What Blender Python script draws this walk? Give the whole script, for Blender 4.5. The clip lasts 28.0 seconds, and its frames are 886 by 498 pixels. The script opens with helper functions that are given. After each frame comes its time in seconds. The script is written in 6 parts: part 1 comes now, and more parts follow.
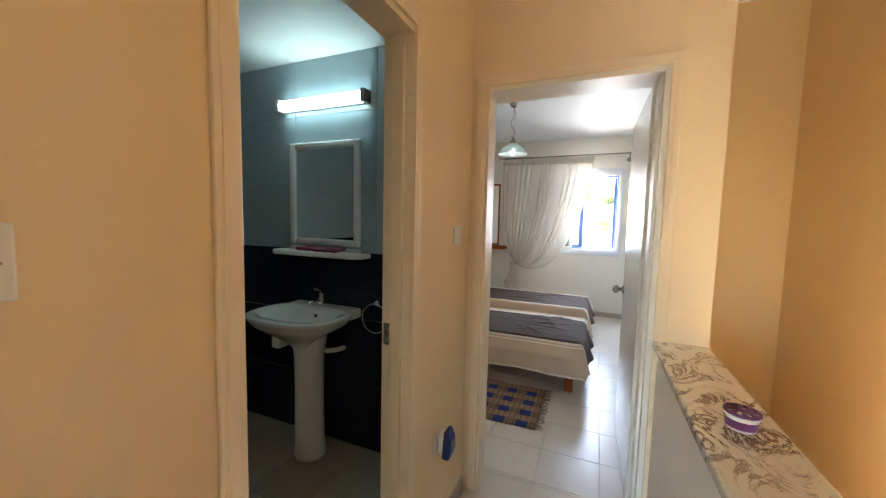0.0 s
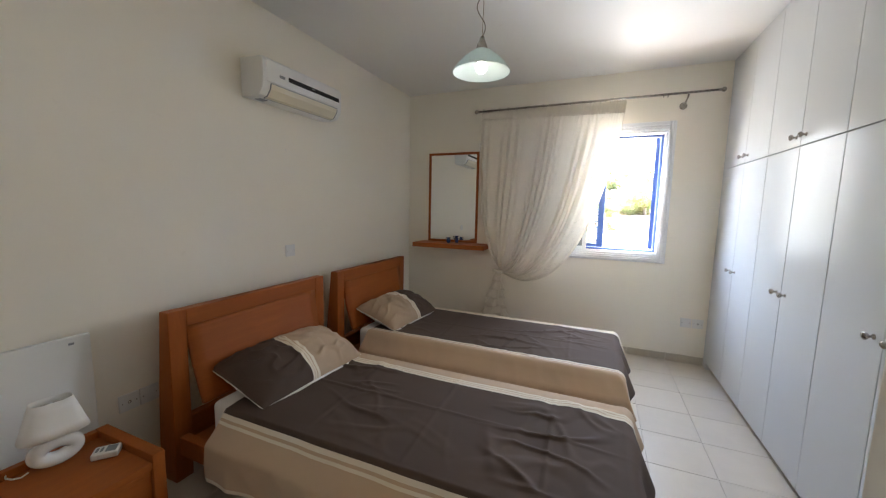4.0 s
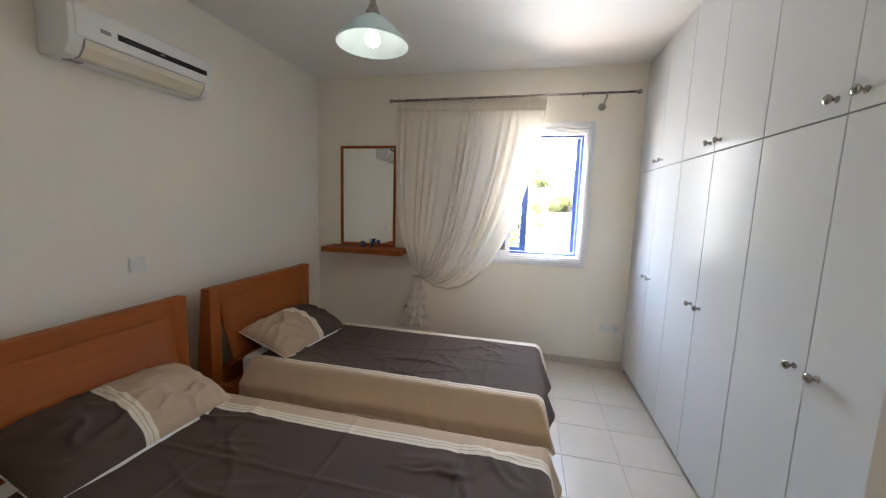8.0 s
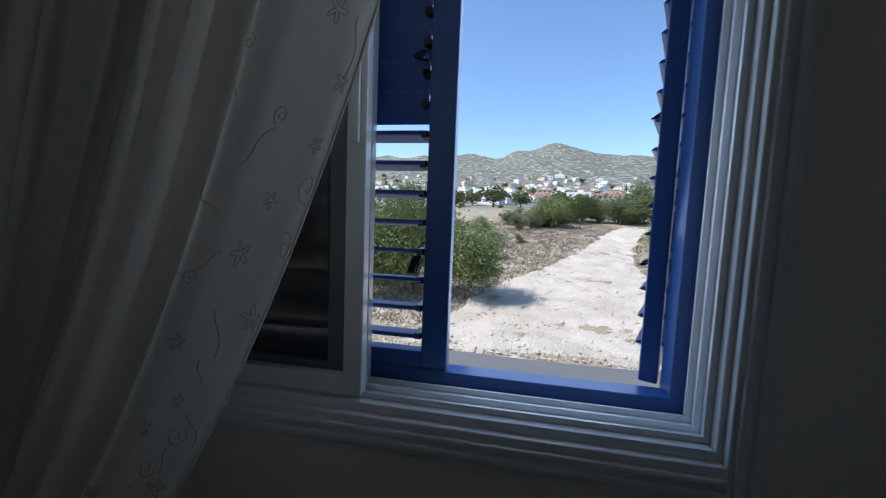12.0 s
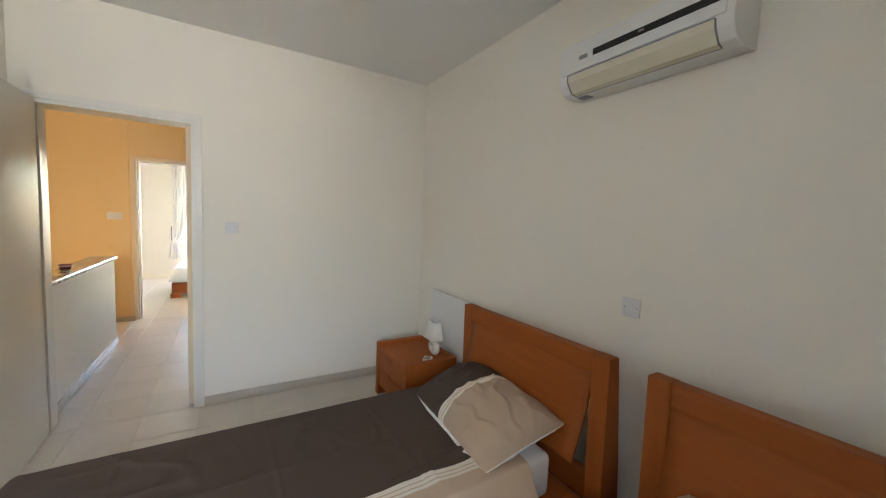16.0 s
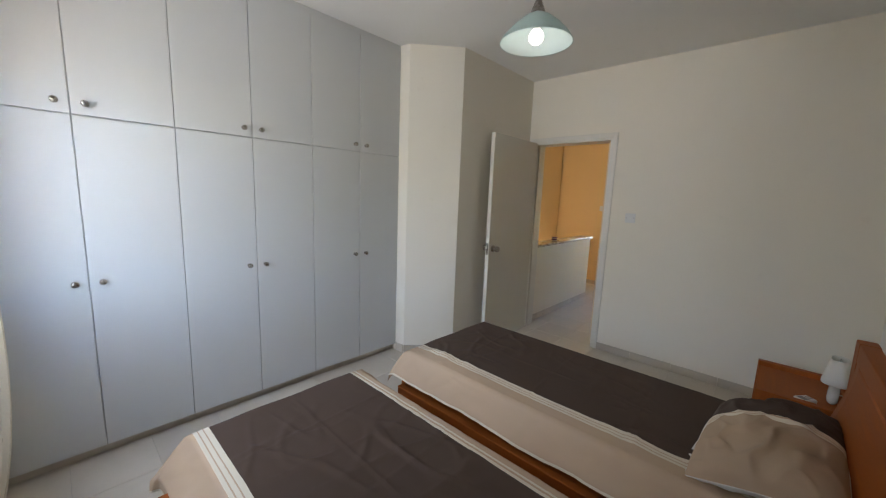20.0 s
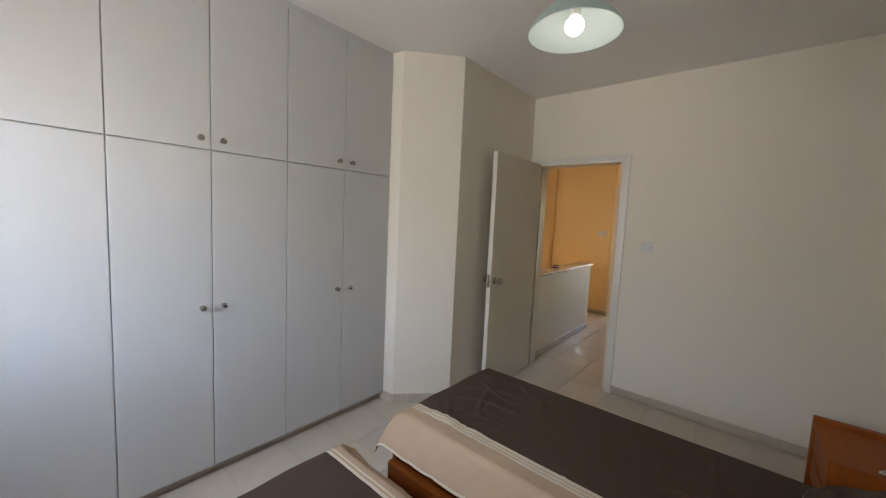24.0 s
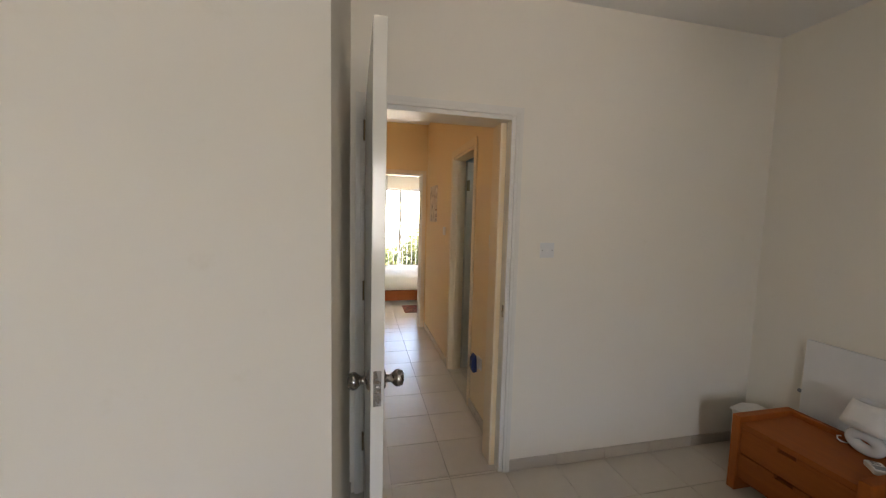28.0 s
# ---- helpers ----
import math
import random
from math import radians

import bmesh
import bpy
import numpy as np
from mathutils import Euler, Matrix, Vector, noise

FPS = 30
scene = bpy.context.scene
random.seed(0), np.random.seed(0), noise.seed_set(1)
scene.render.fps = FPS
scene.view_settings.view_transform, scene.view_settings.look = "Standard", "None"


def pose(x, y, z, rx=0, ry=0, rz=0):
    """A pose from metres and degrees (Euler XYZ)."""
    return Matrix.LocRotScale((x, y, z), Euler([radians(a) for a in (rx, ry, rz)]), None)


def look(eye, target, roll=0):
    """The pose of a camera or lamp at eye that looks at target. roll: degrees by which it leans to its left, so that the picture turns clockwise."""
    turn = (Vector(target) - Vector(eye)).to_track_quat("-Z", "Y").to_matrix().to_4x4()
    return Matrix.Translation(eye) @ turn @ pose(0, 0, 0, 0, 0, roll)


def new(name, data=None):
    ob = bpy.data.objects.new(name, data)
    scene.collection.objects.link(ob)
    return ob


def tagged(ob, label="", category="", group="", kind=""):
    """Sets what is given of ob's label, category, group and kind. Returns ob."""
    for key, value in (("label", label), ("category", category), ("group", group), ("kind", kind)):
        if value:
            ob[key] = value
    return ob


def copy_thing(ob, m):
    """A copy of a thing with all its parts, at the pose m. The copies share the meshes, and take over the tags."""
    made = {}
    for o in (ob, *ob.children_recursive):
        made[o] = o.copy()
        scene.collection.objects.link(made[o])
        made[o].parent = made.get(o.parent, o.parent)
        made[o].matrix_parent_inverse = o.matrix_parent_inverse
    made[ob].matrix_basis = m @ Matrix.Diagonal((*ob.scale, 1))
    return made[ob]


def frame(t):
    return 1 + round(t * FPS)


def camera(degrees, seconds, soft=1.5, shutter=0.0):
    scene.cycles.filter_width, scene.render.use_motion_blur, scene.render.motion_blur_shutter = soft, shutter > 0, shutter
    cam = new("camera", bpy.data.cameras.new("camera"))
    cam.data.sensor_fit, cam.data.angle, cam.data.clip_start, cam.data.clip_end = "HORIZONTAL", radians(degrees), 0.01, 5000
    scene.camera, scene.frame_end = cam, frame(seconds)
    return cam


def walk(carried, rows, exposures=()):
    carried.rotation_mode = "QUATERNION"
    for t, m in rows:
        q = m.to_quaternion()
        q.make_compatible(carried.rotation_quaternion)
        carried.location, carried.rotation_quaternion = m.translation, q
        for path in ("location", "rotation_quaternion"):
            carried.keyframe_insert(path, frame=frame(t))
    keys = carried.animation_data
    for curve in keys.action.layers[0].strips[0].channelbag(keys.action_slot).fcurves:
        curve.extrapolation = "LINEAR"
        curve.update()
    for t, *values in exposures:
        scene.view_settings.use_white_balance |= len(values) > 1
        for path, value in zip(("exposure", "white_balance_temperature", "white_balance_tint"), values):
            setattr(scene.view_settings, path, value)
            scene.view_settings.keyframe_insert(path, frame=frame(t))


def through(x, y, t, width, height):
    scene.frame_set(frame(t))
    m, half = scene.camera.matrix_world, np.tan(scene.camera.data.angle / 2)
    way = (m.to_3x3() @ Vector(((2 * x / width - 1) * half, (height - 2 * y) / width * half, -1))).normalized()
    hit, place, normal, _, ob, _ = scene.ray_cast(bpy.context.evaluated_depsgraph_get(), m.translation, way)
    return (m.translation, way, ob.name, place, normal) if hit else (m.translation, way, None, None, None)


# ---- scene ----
cam = camera(101.70, 28.0, 1.2, 0.1)
PATH = [
    (0, (2.359, -1.913, 1.410), (1.582, -0.077, 1.249), 1.36),
    (0.5, (2.255, -1.712, 1.441), (1.829, 0.232, 1.234), 1.41),
    (1, (2.239, -1.382, 1.454), (2.008, 0.585, 1.178), 1.51),
    (1.5, (2.204, -0.951, 1.439), (2.080, 1.023, 1.143), 1.51),
    (2, (2.182, -0.505, 1.451), (2.104, 1.475, 1.178), 1.48),
    (2.5, (2.131, -0.119, 1.458), (2.071, 1.860, 1.177), 1.66),
    (3, (2.071, 0.101, 1.458), (1.899, 2.077, 1.200), 1.30),
    (3.5, (2.069, 0.114, 1.458), (1.547, 2.030, 1.224), 0.73),
    (4, (2.096, 0.110, 1.418), (1.323, 1.940, 1.183), 1.10),
    (4.5, (2.122, 0.122, 1.359), (1.288, 1.893, 0.953), 1.34),
    (6.5, (2.105, 0.037, 1.577), (1.264, 1.798, 1.138), 1.79),
    (7, (2.118, 0.058, 1.576), (1.260, 1.845, 1.311), 1.91),
    (7.5, (2.139, 0.221, 1.533), (1.400, 2.065, 1.300), 1.95),
    (8, (2.167, 0.533, 1.472), (1.723, 2.467, 1.221), 1.84),
    (8.5, (2.202, 0.931, 1.464), (2.063, 2.910, 1.213), 1.92),
    (9, (2.235, 1.343, 1.454), (2.315, 3.325, 1.198), 1.73),
    (9.5, (2.329, 1.681, 1.454), (2.533, 3.656, 1.208), 1.35),
    (10, (2.439, 2.043, 1.430), (2.661, 4.017, 1.202), 1.17),
    (10.5, (2.406, 2.365, 1.431), (2.619, 4.340, 1.198), 1.10),
    (11, (2.385, 2.685, 1.423), (2.540, 4.670, 1.234), 1.32),
    (11.5, (2.375, 3.070, 1.409), (2.390, 5.062, 1.230), 2.25),
    (12, (2.286, 3.361, 1.366), (1.930, 5.322, 1.201), 2.31),
    (12.5, (2.266, 3.471, 1.361), (1.241, 5.185, 1.244), 1.41),
    (13, (2.405, 3.422, 1.380), (0.626, 4.327, 1.263), 2.36),
    (13.5, (2.539, 3.317, 1.407), (0.547, 3.425, 1.264), 2.00),
    (15.5, (1.997, 3.141, 1.409), (0.822, 1.531, 1.249), 2.50),
    (16, (1.609, 3.084, 1.431), (0.582, 1.375, 1.278), 2.36),
    (16.5, (1.273, 3.131, 1.453), (0.342, 1.366, 1.317), 2.61),
    (17, (0.987, 3.097, 1.438), (0.136, 1.290, 1.324), 2.81),
    (17.5, (0.810, 3.146, 1.439), (0.155, 1.259, 1.337), 2.65),
    (18, (0.685, 3.347, 1.510), (0.771, 1.352, 1.404), 2.32),
    (18.5, (0.674, 3.500, 1.527), (1.375, 1.630, 1.419), 2.49),
    (19, (0.633, 3.571, 1.502), (1.594, 1.822, 1.374), 2.41),
    (19.5, (0.606, 3.593, 1.484), (1.810, 2.009, 1.278), 2.46),
    (20, (0.583, 3.595, 1.471), (1.923, 2.141, 1.171), 2.21),
    (20.5, (0.580, 3.572, 1.492), (1.982, 2.207, 1.078), 2.25),
    (22.5, (0.477, 3.578, 1.599), (1.896, 2.207, 1.276), 2.54),
    (23, (0.498, 3.547, 1.598), (1.933, 2.167, 1.405), 2.42),
    (23.5, (0.664, 3.462, 1.545), (2.040, 2.021, 1.371), 2.64),
    (24, (0.939, 3.352, 1.495), (2.228, 1.833, 1.315), 2.64),
    (24.5, (1.133, 3.270, 1.495), (2.267, 1.631, 1.324), 2.40),
    (25, (1.361, 3.172, 1.473), (2.318, 1.425, 1.298), 2.65),
    (25.5, (1.654, 3.119, 1.468), (2.321, 1.240, 1.309), 2.45),
    (26, (1.973, 2.996, 1.425), (2.244, 1.021, 1.264), 2.39),
    (26.5, (2.339, 2.959, 1.450), (2.155, 0.972, 1.303), 1.98),
    (27, (2.579, 2.770, 1.458), (2.199, 0.813, 1.293), 1.80),
    (27.5, (2.611, 2.345, 1.445), (2.172, 0.400, 1.288), 1.34),
    (28, (2.618, 1.882, 1.491), (2.175, -0.060, 1.318), 1.43),
]
EXPOSURES = [(0.0, 5.28, 6600, 13), (1.0, 5.28, 7400, 14), (2.0, 5.20, 7900, 16), (3.0, 5.00, 7200, 15), (4.0, 5.02, 7000, 15), (7.0, 5.32, 7200, 17), (8.0, 4.95, 7000, 16), (9.0, 4.33, 7000, 13),
             (10.0, 3.92, 6700, 12), (10.5, 3.30, 6200, 10), (11.0, 2.45, 6000, 10), (11.5, 1.00, 6000, 10), (12.0, 0.50, 5700, 10), (12.4, 0.35, 5700, 10), (12.8, 1.60, 6300, 10),
             (13.0, 3.05, 7300, 12), (13.2, 3.70, 7300, 12), (13.5, 4.60, 7300, 12), (15.5, 5.42, 6800, 13), (16.0, 5.15, 6900, 13), (17.0, 5.18, 6700, 12), (18.0, 5.05, 6500, 13), (19.0, 4.75, 6600, 14), (20.0, 4.50, 7000, 14), (23.5, 4.38, 7500, 18),
             (25.0, 4.45, 7300, 18), (26.0, 4.52, 7600, 18), (27.0, 4.50, 7900, 21), (28.0, 4.45, 7600, 19)]
walk(cam, [(t, look(eye, target, roll)) for t, eye, target, roll in PATH], EXPOSURES)

# ---- world, sun and exposure ----
world = bpy.data.worlds.new("sky")
scene.world = world
world.use_nodes = True
wn = world.node_tree.nodes
sky = wn.new("ShaderNodeTexSky")
sky.sky_type, sky.sun_disc = "NISHITA", False
sky.sun_elevation, sky.sun_rotation = radians(50), radians(-105)
sky.altitude, sky.dust_density, sky.ozone_density = 80, 0.25, 2.0
world.node_tree.links.new(sky.outputs[0], wn["Background"].inputs[0])
wn["Background"].inputs[1].default_value = 0.15

sun = new("sun", bpy.data.lights.new("sun", "SUN"))
sun.data.energy, sun.data.angle, sun.data.color = 4.4, radians(0.55), (1.0, 0.95, 0.88)
sun.matrix_world = look((-40, -12, 50), (0, 0, 0))

# ---- mesh helpers ----


def box(x0, y0, z0, x1, y1, z1, bev=0.0, seg=2, bm=None):
    """A box between two corners, with bevelled edges, added to bm."""
    out = bm or bmesh.new()
    b = bmesh.new()
    bmesh.ops.create_cube(b, size=1)
    for v in b.verts:
        v.co = Vector(((x0 + x1) / 2 + v.co.x * (x1 - x0), (y0 + y1) / 2 + v.co.y * (y1 - y0), (z0 + z1) / 2 + v.co.z * (z1 - z0)))
    if bev > 0:
        bmesh.ops.bevel(b, geom=b.edges[:], offset=bev, segments=seg, affect="EDGES", profile=0.5)
    return merge(out, b)


def merge(out, b, m=None):
    """Moves the faces of b into out."""
    vs = {}
    for v in b.verts:
        vs[v] = out.verts.new(m @ v.co if m else v.co)
    for f in b.faces:
        try:
            nf = out.faces.new([vs[v] for v in f.verts])
            nf.smooth = f.smooth
        except ValueError:
            pass
    b.free()
    return out


def lathe(profile, seg=24, bm=None, m=None):
    """A turned shape: profile of (radius, height) round the z axis."""
    out = bm or bmesh.new()
    m = m or Matrix()
    rings = []
    for r, z in profile:
        if r < 1e-5:
            rings.append([out.verts.new(m @ Vector((0, 0, z)))])
        else:
            rings.append([out.verts.new(m @ Vector((r * math.cos(2 * math.pi * k / seg), r * math.sin(2 * math.pi * k / seg), z))) for k in range(seg)])
    for a, b in zip(rings, rings[1:]):
        for k in range(seg):
            q = [a[k % len(a)], a[(k + 1) % len(a)], b[(k + 1) % len(b)], b[k % len(b)]]
            q = list(dict.fromkeys(q))
            if len(q) > 2:
                f = out.faces.new(q)
                f.smooth = True
    return out


def tube(points, r, seg=8, bm=None, caps=True):
    """A round bar along points."""
    out = bm or bmesh.new()
    pts = [Vector(p) for p in points]
    rings = []
    side = None
    for i, p in enumerate(pts):
        d = (pts[min(i + 1, len(pts) - 1)] - pts[max(i - 1, 0)]).normalized()
        if side is None:
            side = d.orthogonal().normalized()
        side = (side - d * side.dot(d)).normalized()
        up = d.cross(side)
        rr = r[i] if isinstance(r, (list, tuple)) else r
        rings.append([out.verts.new(p + rr * (math.cos(2 * math.pi * k / seg) * side + math.sin(2 * math.pi * k / seg) * up)) for k in range(seg)])
    for a, b in zip(rings, rings[1:]):
        for k in range(seg):
            out.faces.new((a[k], a[(k + 1) % seg], b[(k + 1) % seg], b[k])).smooth = True
    if caps:
        out.faces.new(rings[0][::-1])
        out.faces.new(rings[-1])
    return out


def prism(poly, lo, hi, axis="z", bev=0.0, bm=None):
    """A polygon pushed along an axis from lo to hi. Its two coordinates are the other axes in order."""
    out = bm or bmesh.new()
    b = bmesh.new()

    def at(p, h):
        return {"x": (h, p[0], p[1]), "y": (p[0], h, p[1]), "z": (p[0], p[1], h)}[axis]
    lower = [b.verts.new(at(p, lo)) for p in poly]
    upper = [b.verts.new(at(p, hi)) for p in poly]
    b.faces.new(lower[::-1])
    b.faces.new(upper)
    for k in range(len(poly)):
        b.faces.new((lower[k], lower[(k + 1) % len(poly)], upper[(k + 1) % len(poly)], upper[k]))
    bmesh.ops.recalc_face_normals(b, faces=b.faces[:])
    if bev > 0:
        bmesh.ops.bevel(b, geom=b.edges[:], offset=bev, segments=2, affect="EDGES", profile=0.5)
    return merge(out, b)


def sheet(nu, nv, place, uv=None, thick=0.0):
    """A grid of nu x nv points given by place(u, v) with u, v from 0 to 1; uv gives its map; thick makes it solid."""
    bm = bmesh.new()
    lay = bm.loops.layers.uv.new("UVMap")
    g = [[bm.verts.new(place(i / (nu - 1), j / (nv - 1))) for j in range(nv)] for i in range(nu)]
    for i in range(nu - 1):
        for j in range(nv - 1):
            f = bm.faces.new((g[i][j], g[i + 1][j], g[i + 1][j + 1], g[i][j + 1]))
            f.smooth = True
            for loop, (a, b) in zip(f.loops, ((i, j), (i + 1, j), (i + 1, j + 1), (i, j + 1))):
                w = (a / (nu - 1), b / (nv - 1))
                loop[lay].uv = uv(*w) if uv else w
    if thick:
        bmesh.ops.recalc_face_normals(bm, faces=bm.faces[:])
        bmesh.ops.solidify(bm, geom=bm.faces[:], thickness=thick)
    return bm


def mesh_of(name, bm, material):
    me = bpy.data.meshes.new(name)
    bmesh.ops.recalc_face_normals(bm, faces=bm.faces[:])
    bm.to_mesh(me)
    bm.free()
    if material:
        me.materials.append(material)
    return me


def part(name, bm, material, parent=None, label=""):
    """Links a bmesh as one mesh object under a thing or a part."""
    ob = new(name, mesh_of(name, bm, material))
    ob.parent = parent
    return tagged(ob, label)


def thing(name, label, category, place=(0, 0, 0), group="", kind="", turn=0):
    ob = new(name)
    ob.empty_display_size = 0.1
    ob.matrix_basis = pose(*place, 0, 0, turn)
    return tagged(ob, label, category, group, kind)


def single(name, bm, material, label, category, place=(0, 0, 0), group="", kind="", turn=0):
    ob = part(name, bm, material)
    ob.matrix_basis = pose(*place, 0, 0, turn)
    return tagged(ob, label, category, group, kind)


def frame_bars(w, h, t, d, bev=0.003):
    """A flat frame standing in the xz plane: outer w x h, bars t wide and d deep."""
    bm = box(0, 0, 0, t, d, h, bev)
    box(w - t, 0, 0, w, d, h, bev, bm=bm)
    box(t, 0.0006, 0, w - t, d - 0.0006, t, bev, bm=bm)
    return box(t, 0.0006, h - t, w - t, d - 0.0006, h, bev, bm=bm)


# ---- materials ----


class Nodes:
    """Short hand for the node tree of a material."""

    def __init__(self, name):
        self.mat = bpy.data.materials.new(name)
        self.mat.use_nodes = True
        self.tree = self.mat.node_tree
        self.bsdf = self.tree.nodes["Principled BSDF"]
        self.out = self.tree.nodes["Material Output"]

    def add(self, kind, **values):
        node = self.tree.nodes.new("ShaderNode" + kind)
        for key, value in values.items():
            if key in node.inputs:
                node.inputs[key].default_value = value
        return node

    def link(self, a, b):
        self.tree.links.new(a, b)

    def put(self, **values):
        for key, value in values.items():
            self.bsdf.inputs[key.replace("_", " ")].default_value = value
        return self

    def coords(self, scale=(1, 1, 1), which="Object"):
        c = self.add("TexCoord")
        m = self.add("Mapping")
        m.inputs["Scale"].default_value = scale
        self.link(c.outputs[which], m.inputs["Vector"])
        return m.outputs["Vector"]

    def noise(self, vec, scale, detail=4.0, rough=0.55, distortion=0.0):
        n = self.add("TexNoise", Scale=scale, Detail=detail, Roughness=rough, Distortion=distortion)
        self.link(vec, n.inputs["Vector"])
        return n.outputs["Fac"]

    def ramp(self, fac, stops, mode="LINEAR"):
        r = self.add("ValToRGB")
        r.color_ramp.interpolation = mode
        els = r.color_ramp.elements
        while len(els) < len(stops):
            els.new(0.5)
        for el, (p, c) in zip(els, stops):
            el.position, el.color = p, (*c, 1)
        self.link(fac, r.inputs["Fac"])
        return r.outputs["Color"]

    def mix(self, fac, a, b, mode="MIX"):
        m = self.add("Mix")
        m.data_type, m.blend_type = "RGBA", mode
        for val, sock in ((fac, m.inputs[0]), (a, m.inputs[6]), (b, m.inputs[7])):
            if isinstance(val, (int, float)):
                sock.default_value = val
            elif isinstance(val, tuple):
                sock.default_value = (*val, 1)
            else:
                self.link(val, sock)
        return m.outputs[2]

    def bump(self, height, strength=0.2, distance=0.002):
        b = self.add("Bump", Strength=strength, Distance=distance)
        self.link(height, b.inputs["Height"])
        self.link(b.outputs["Normal"], self.bsdf.inputs["Normal"])
        return self

    def color(self, sock):
        self.link(sock, self.bsdf.inputs["Base Color"])
        return self

    def rough(self, fac, lo, hi):
        r = self.add("MapRange")
        r.inputs["To Min"].default_value, r.inputs["To Max"].default_value = lo, hi
        self.link(fac, r.inputs["Value"])
        self.link(r.outputs["Result"], self.bsdf.inputs["Roughness"])
        return self


def shade(c, k):
    return tuple(min(1.0, x * k) for x in c)


def paint(name, c, rough=0.5, vary=0.06, grain=240.0, bump=0.08, coat=0.0, big=1.3, spec=0.5):
    """Painted or moulded surface: broad uneven tone and a fine roller grain."""
    n = Nodes(name)
    v = n.coords()
    broad, fine = n.noise(v, big, 5.0), n.noise(v, grain, 2.0)
    n.color(n.mix(broad, shade(c, 1 - vary), shade(c, 1 + vary * 0.6)))
    n.rough(broad, max(0.03, rough - 0.03), rough + 0.03)
    n.put(Coat_Weight=coat, Coat_Roughness=0.12, Specular_IOR_Level=spec)
    return n.bump(fine, bump, 0.001).mat


def plaster(name, c):
    """Emulsion on plaster: trowel waves, roller stipple and faint scuffs."""
    n = Nodes(name)
    v = n.coords()
    broad, mid, fine = n.noise(v, 0.8, 3.0), n.noise(v, 9.0, 6.0, 0.65), n.noise(v, 170.0, 3.0)
    base = n.mix(broad, shade(c, 0.96), shade(c, 1.03))
    scuff = n.ramp(mid, [(0.0, (1, 1, 1)), (0.64, (1, 1, 1)), (0.78, (0.94, 0.93, 0.91))])
    n.color(n.mix(1.0, base, scuff, "MULTIPLY"))
    n.rough(mid, 0.48, 0.68)
    h = n.mix(0.25, fine, mid)
    return n.bump(h, 0.08, 0.002).mat


def wood(name, dark, light, axis="y", rough=0.52, coat=0.0):
    """Varnished veneer with the grain along an axis."""
    n = Nodes(name)
    s = {"x": (1.2, 14, 14), "y": (14, 1.2, 14), "z": (14, 14, 1.2)}[axis]
    v = n.coords(s)
    info = n.add("ObjectInfo")
    shift = n.add("VectorMath")
    shift.operation = "ADD"
    n.link(v, shift.inputs[0])
    n.link(info.outputs["Random"], shift.inputs[1])
    v = shift.outputs[0]
    bands, pores = n.noise(v, 2.2, 8.0, 0.6, 0.6), n.noise(v, 22.0, 4.0, 0.7)
    base = n.ramp(bands, [(0.2, shade(dark, 1.15)), (0.5, shade(light, 0.82)), (0.8, light)])
    n.color(n.mix(n.ramp(pores, [(0.35, (0.2, 0.2, 0.2)), (0.55, (0, 0, 0))]), base, shade(dark, 0.75)))
    n.rough(bands, rough - 0.06, rough + 0.08)
    n.put(Coat_Weight=coat, Coat_Roughness=0.22, Specular_IOR_Level=0.28)
    return n.bump(pores, 0.06, 0.0008).mat


def metal(name, c, rough=0.25):
    n = Nodes(name)
    v = n.coords()
    a = n.noise(v, 60.0, 4.0)
    n.put(Metallic=1.0)
    n.color(n.mix(a, shade(c, 0.85), c))
    return n.rough(a, max(0.04, rough - 0.08), rough + 0.1).mat


def glow(name, c, strength):
    n = Nodes(name)
    n.put(Base_Color=(0.8, 0.8, 0.8, 1), Emission_Color=(*c, 1), Emission_Strength=strength)
    return n.mat


def cloth(name, c, weave=900.0, vary=0.08):
    """Woven fabric."""
    n = Nodes(name)
    v = n.coords()
    fine, broad = n.noise(v, weave, 2.0), n.noise(v, 3.0, 4.0)
    n.color(n.mix(broad, shade(c, 1 - vary), shade(c, 1 + vary)))
    n.put(Roughness=0.9, Sheen_Weight=0.15)
    return n.bump(fine, 0.12, 0.0003).mat


def striped(name, stops, width, axis=1, grain=(0.05, 0.03)):
    """Woven fabric with bands across its map; stops are (metres, colour), hard edged."""
    n = Nodes(name)
    uvn = n.add("UVMap")
    sep = n.add("SeparateXYZ")
    n.link(uvn.outputs[0], sep.inputs[0])
    d = n.add("Math")
    d.operation = "DIVIDE"
    n.link(sep.outputs[axis], d.inputs[0])
    d.inputs[1].default_value = width
    c = n.ramp(d.outputs[0], [(p / width, col) for p, col in stops], "CONSTANT")
    v = n.coords()
    broad, fine = n.noise(v, 5.0, 5.0), n.noise(v, 700.0, 2.0)
    n.color(n.mix(0.22, c, n.mix(broad, (0.35, 0.35, 0.35), (0.65, 0.65, 0.65)), "OVERLAY"))
    n.put(Roughness=0.88)
    return n.bump(n.mix(0.04, n.noise(v, 6.0, 4.0, 0.45, 1.2), fine), 0.26, 0.004).mat


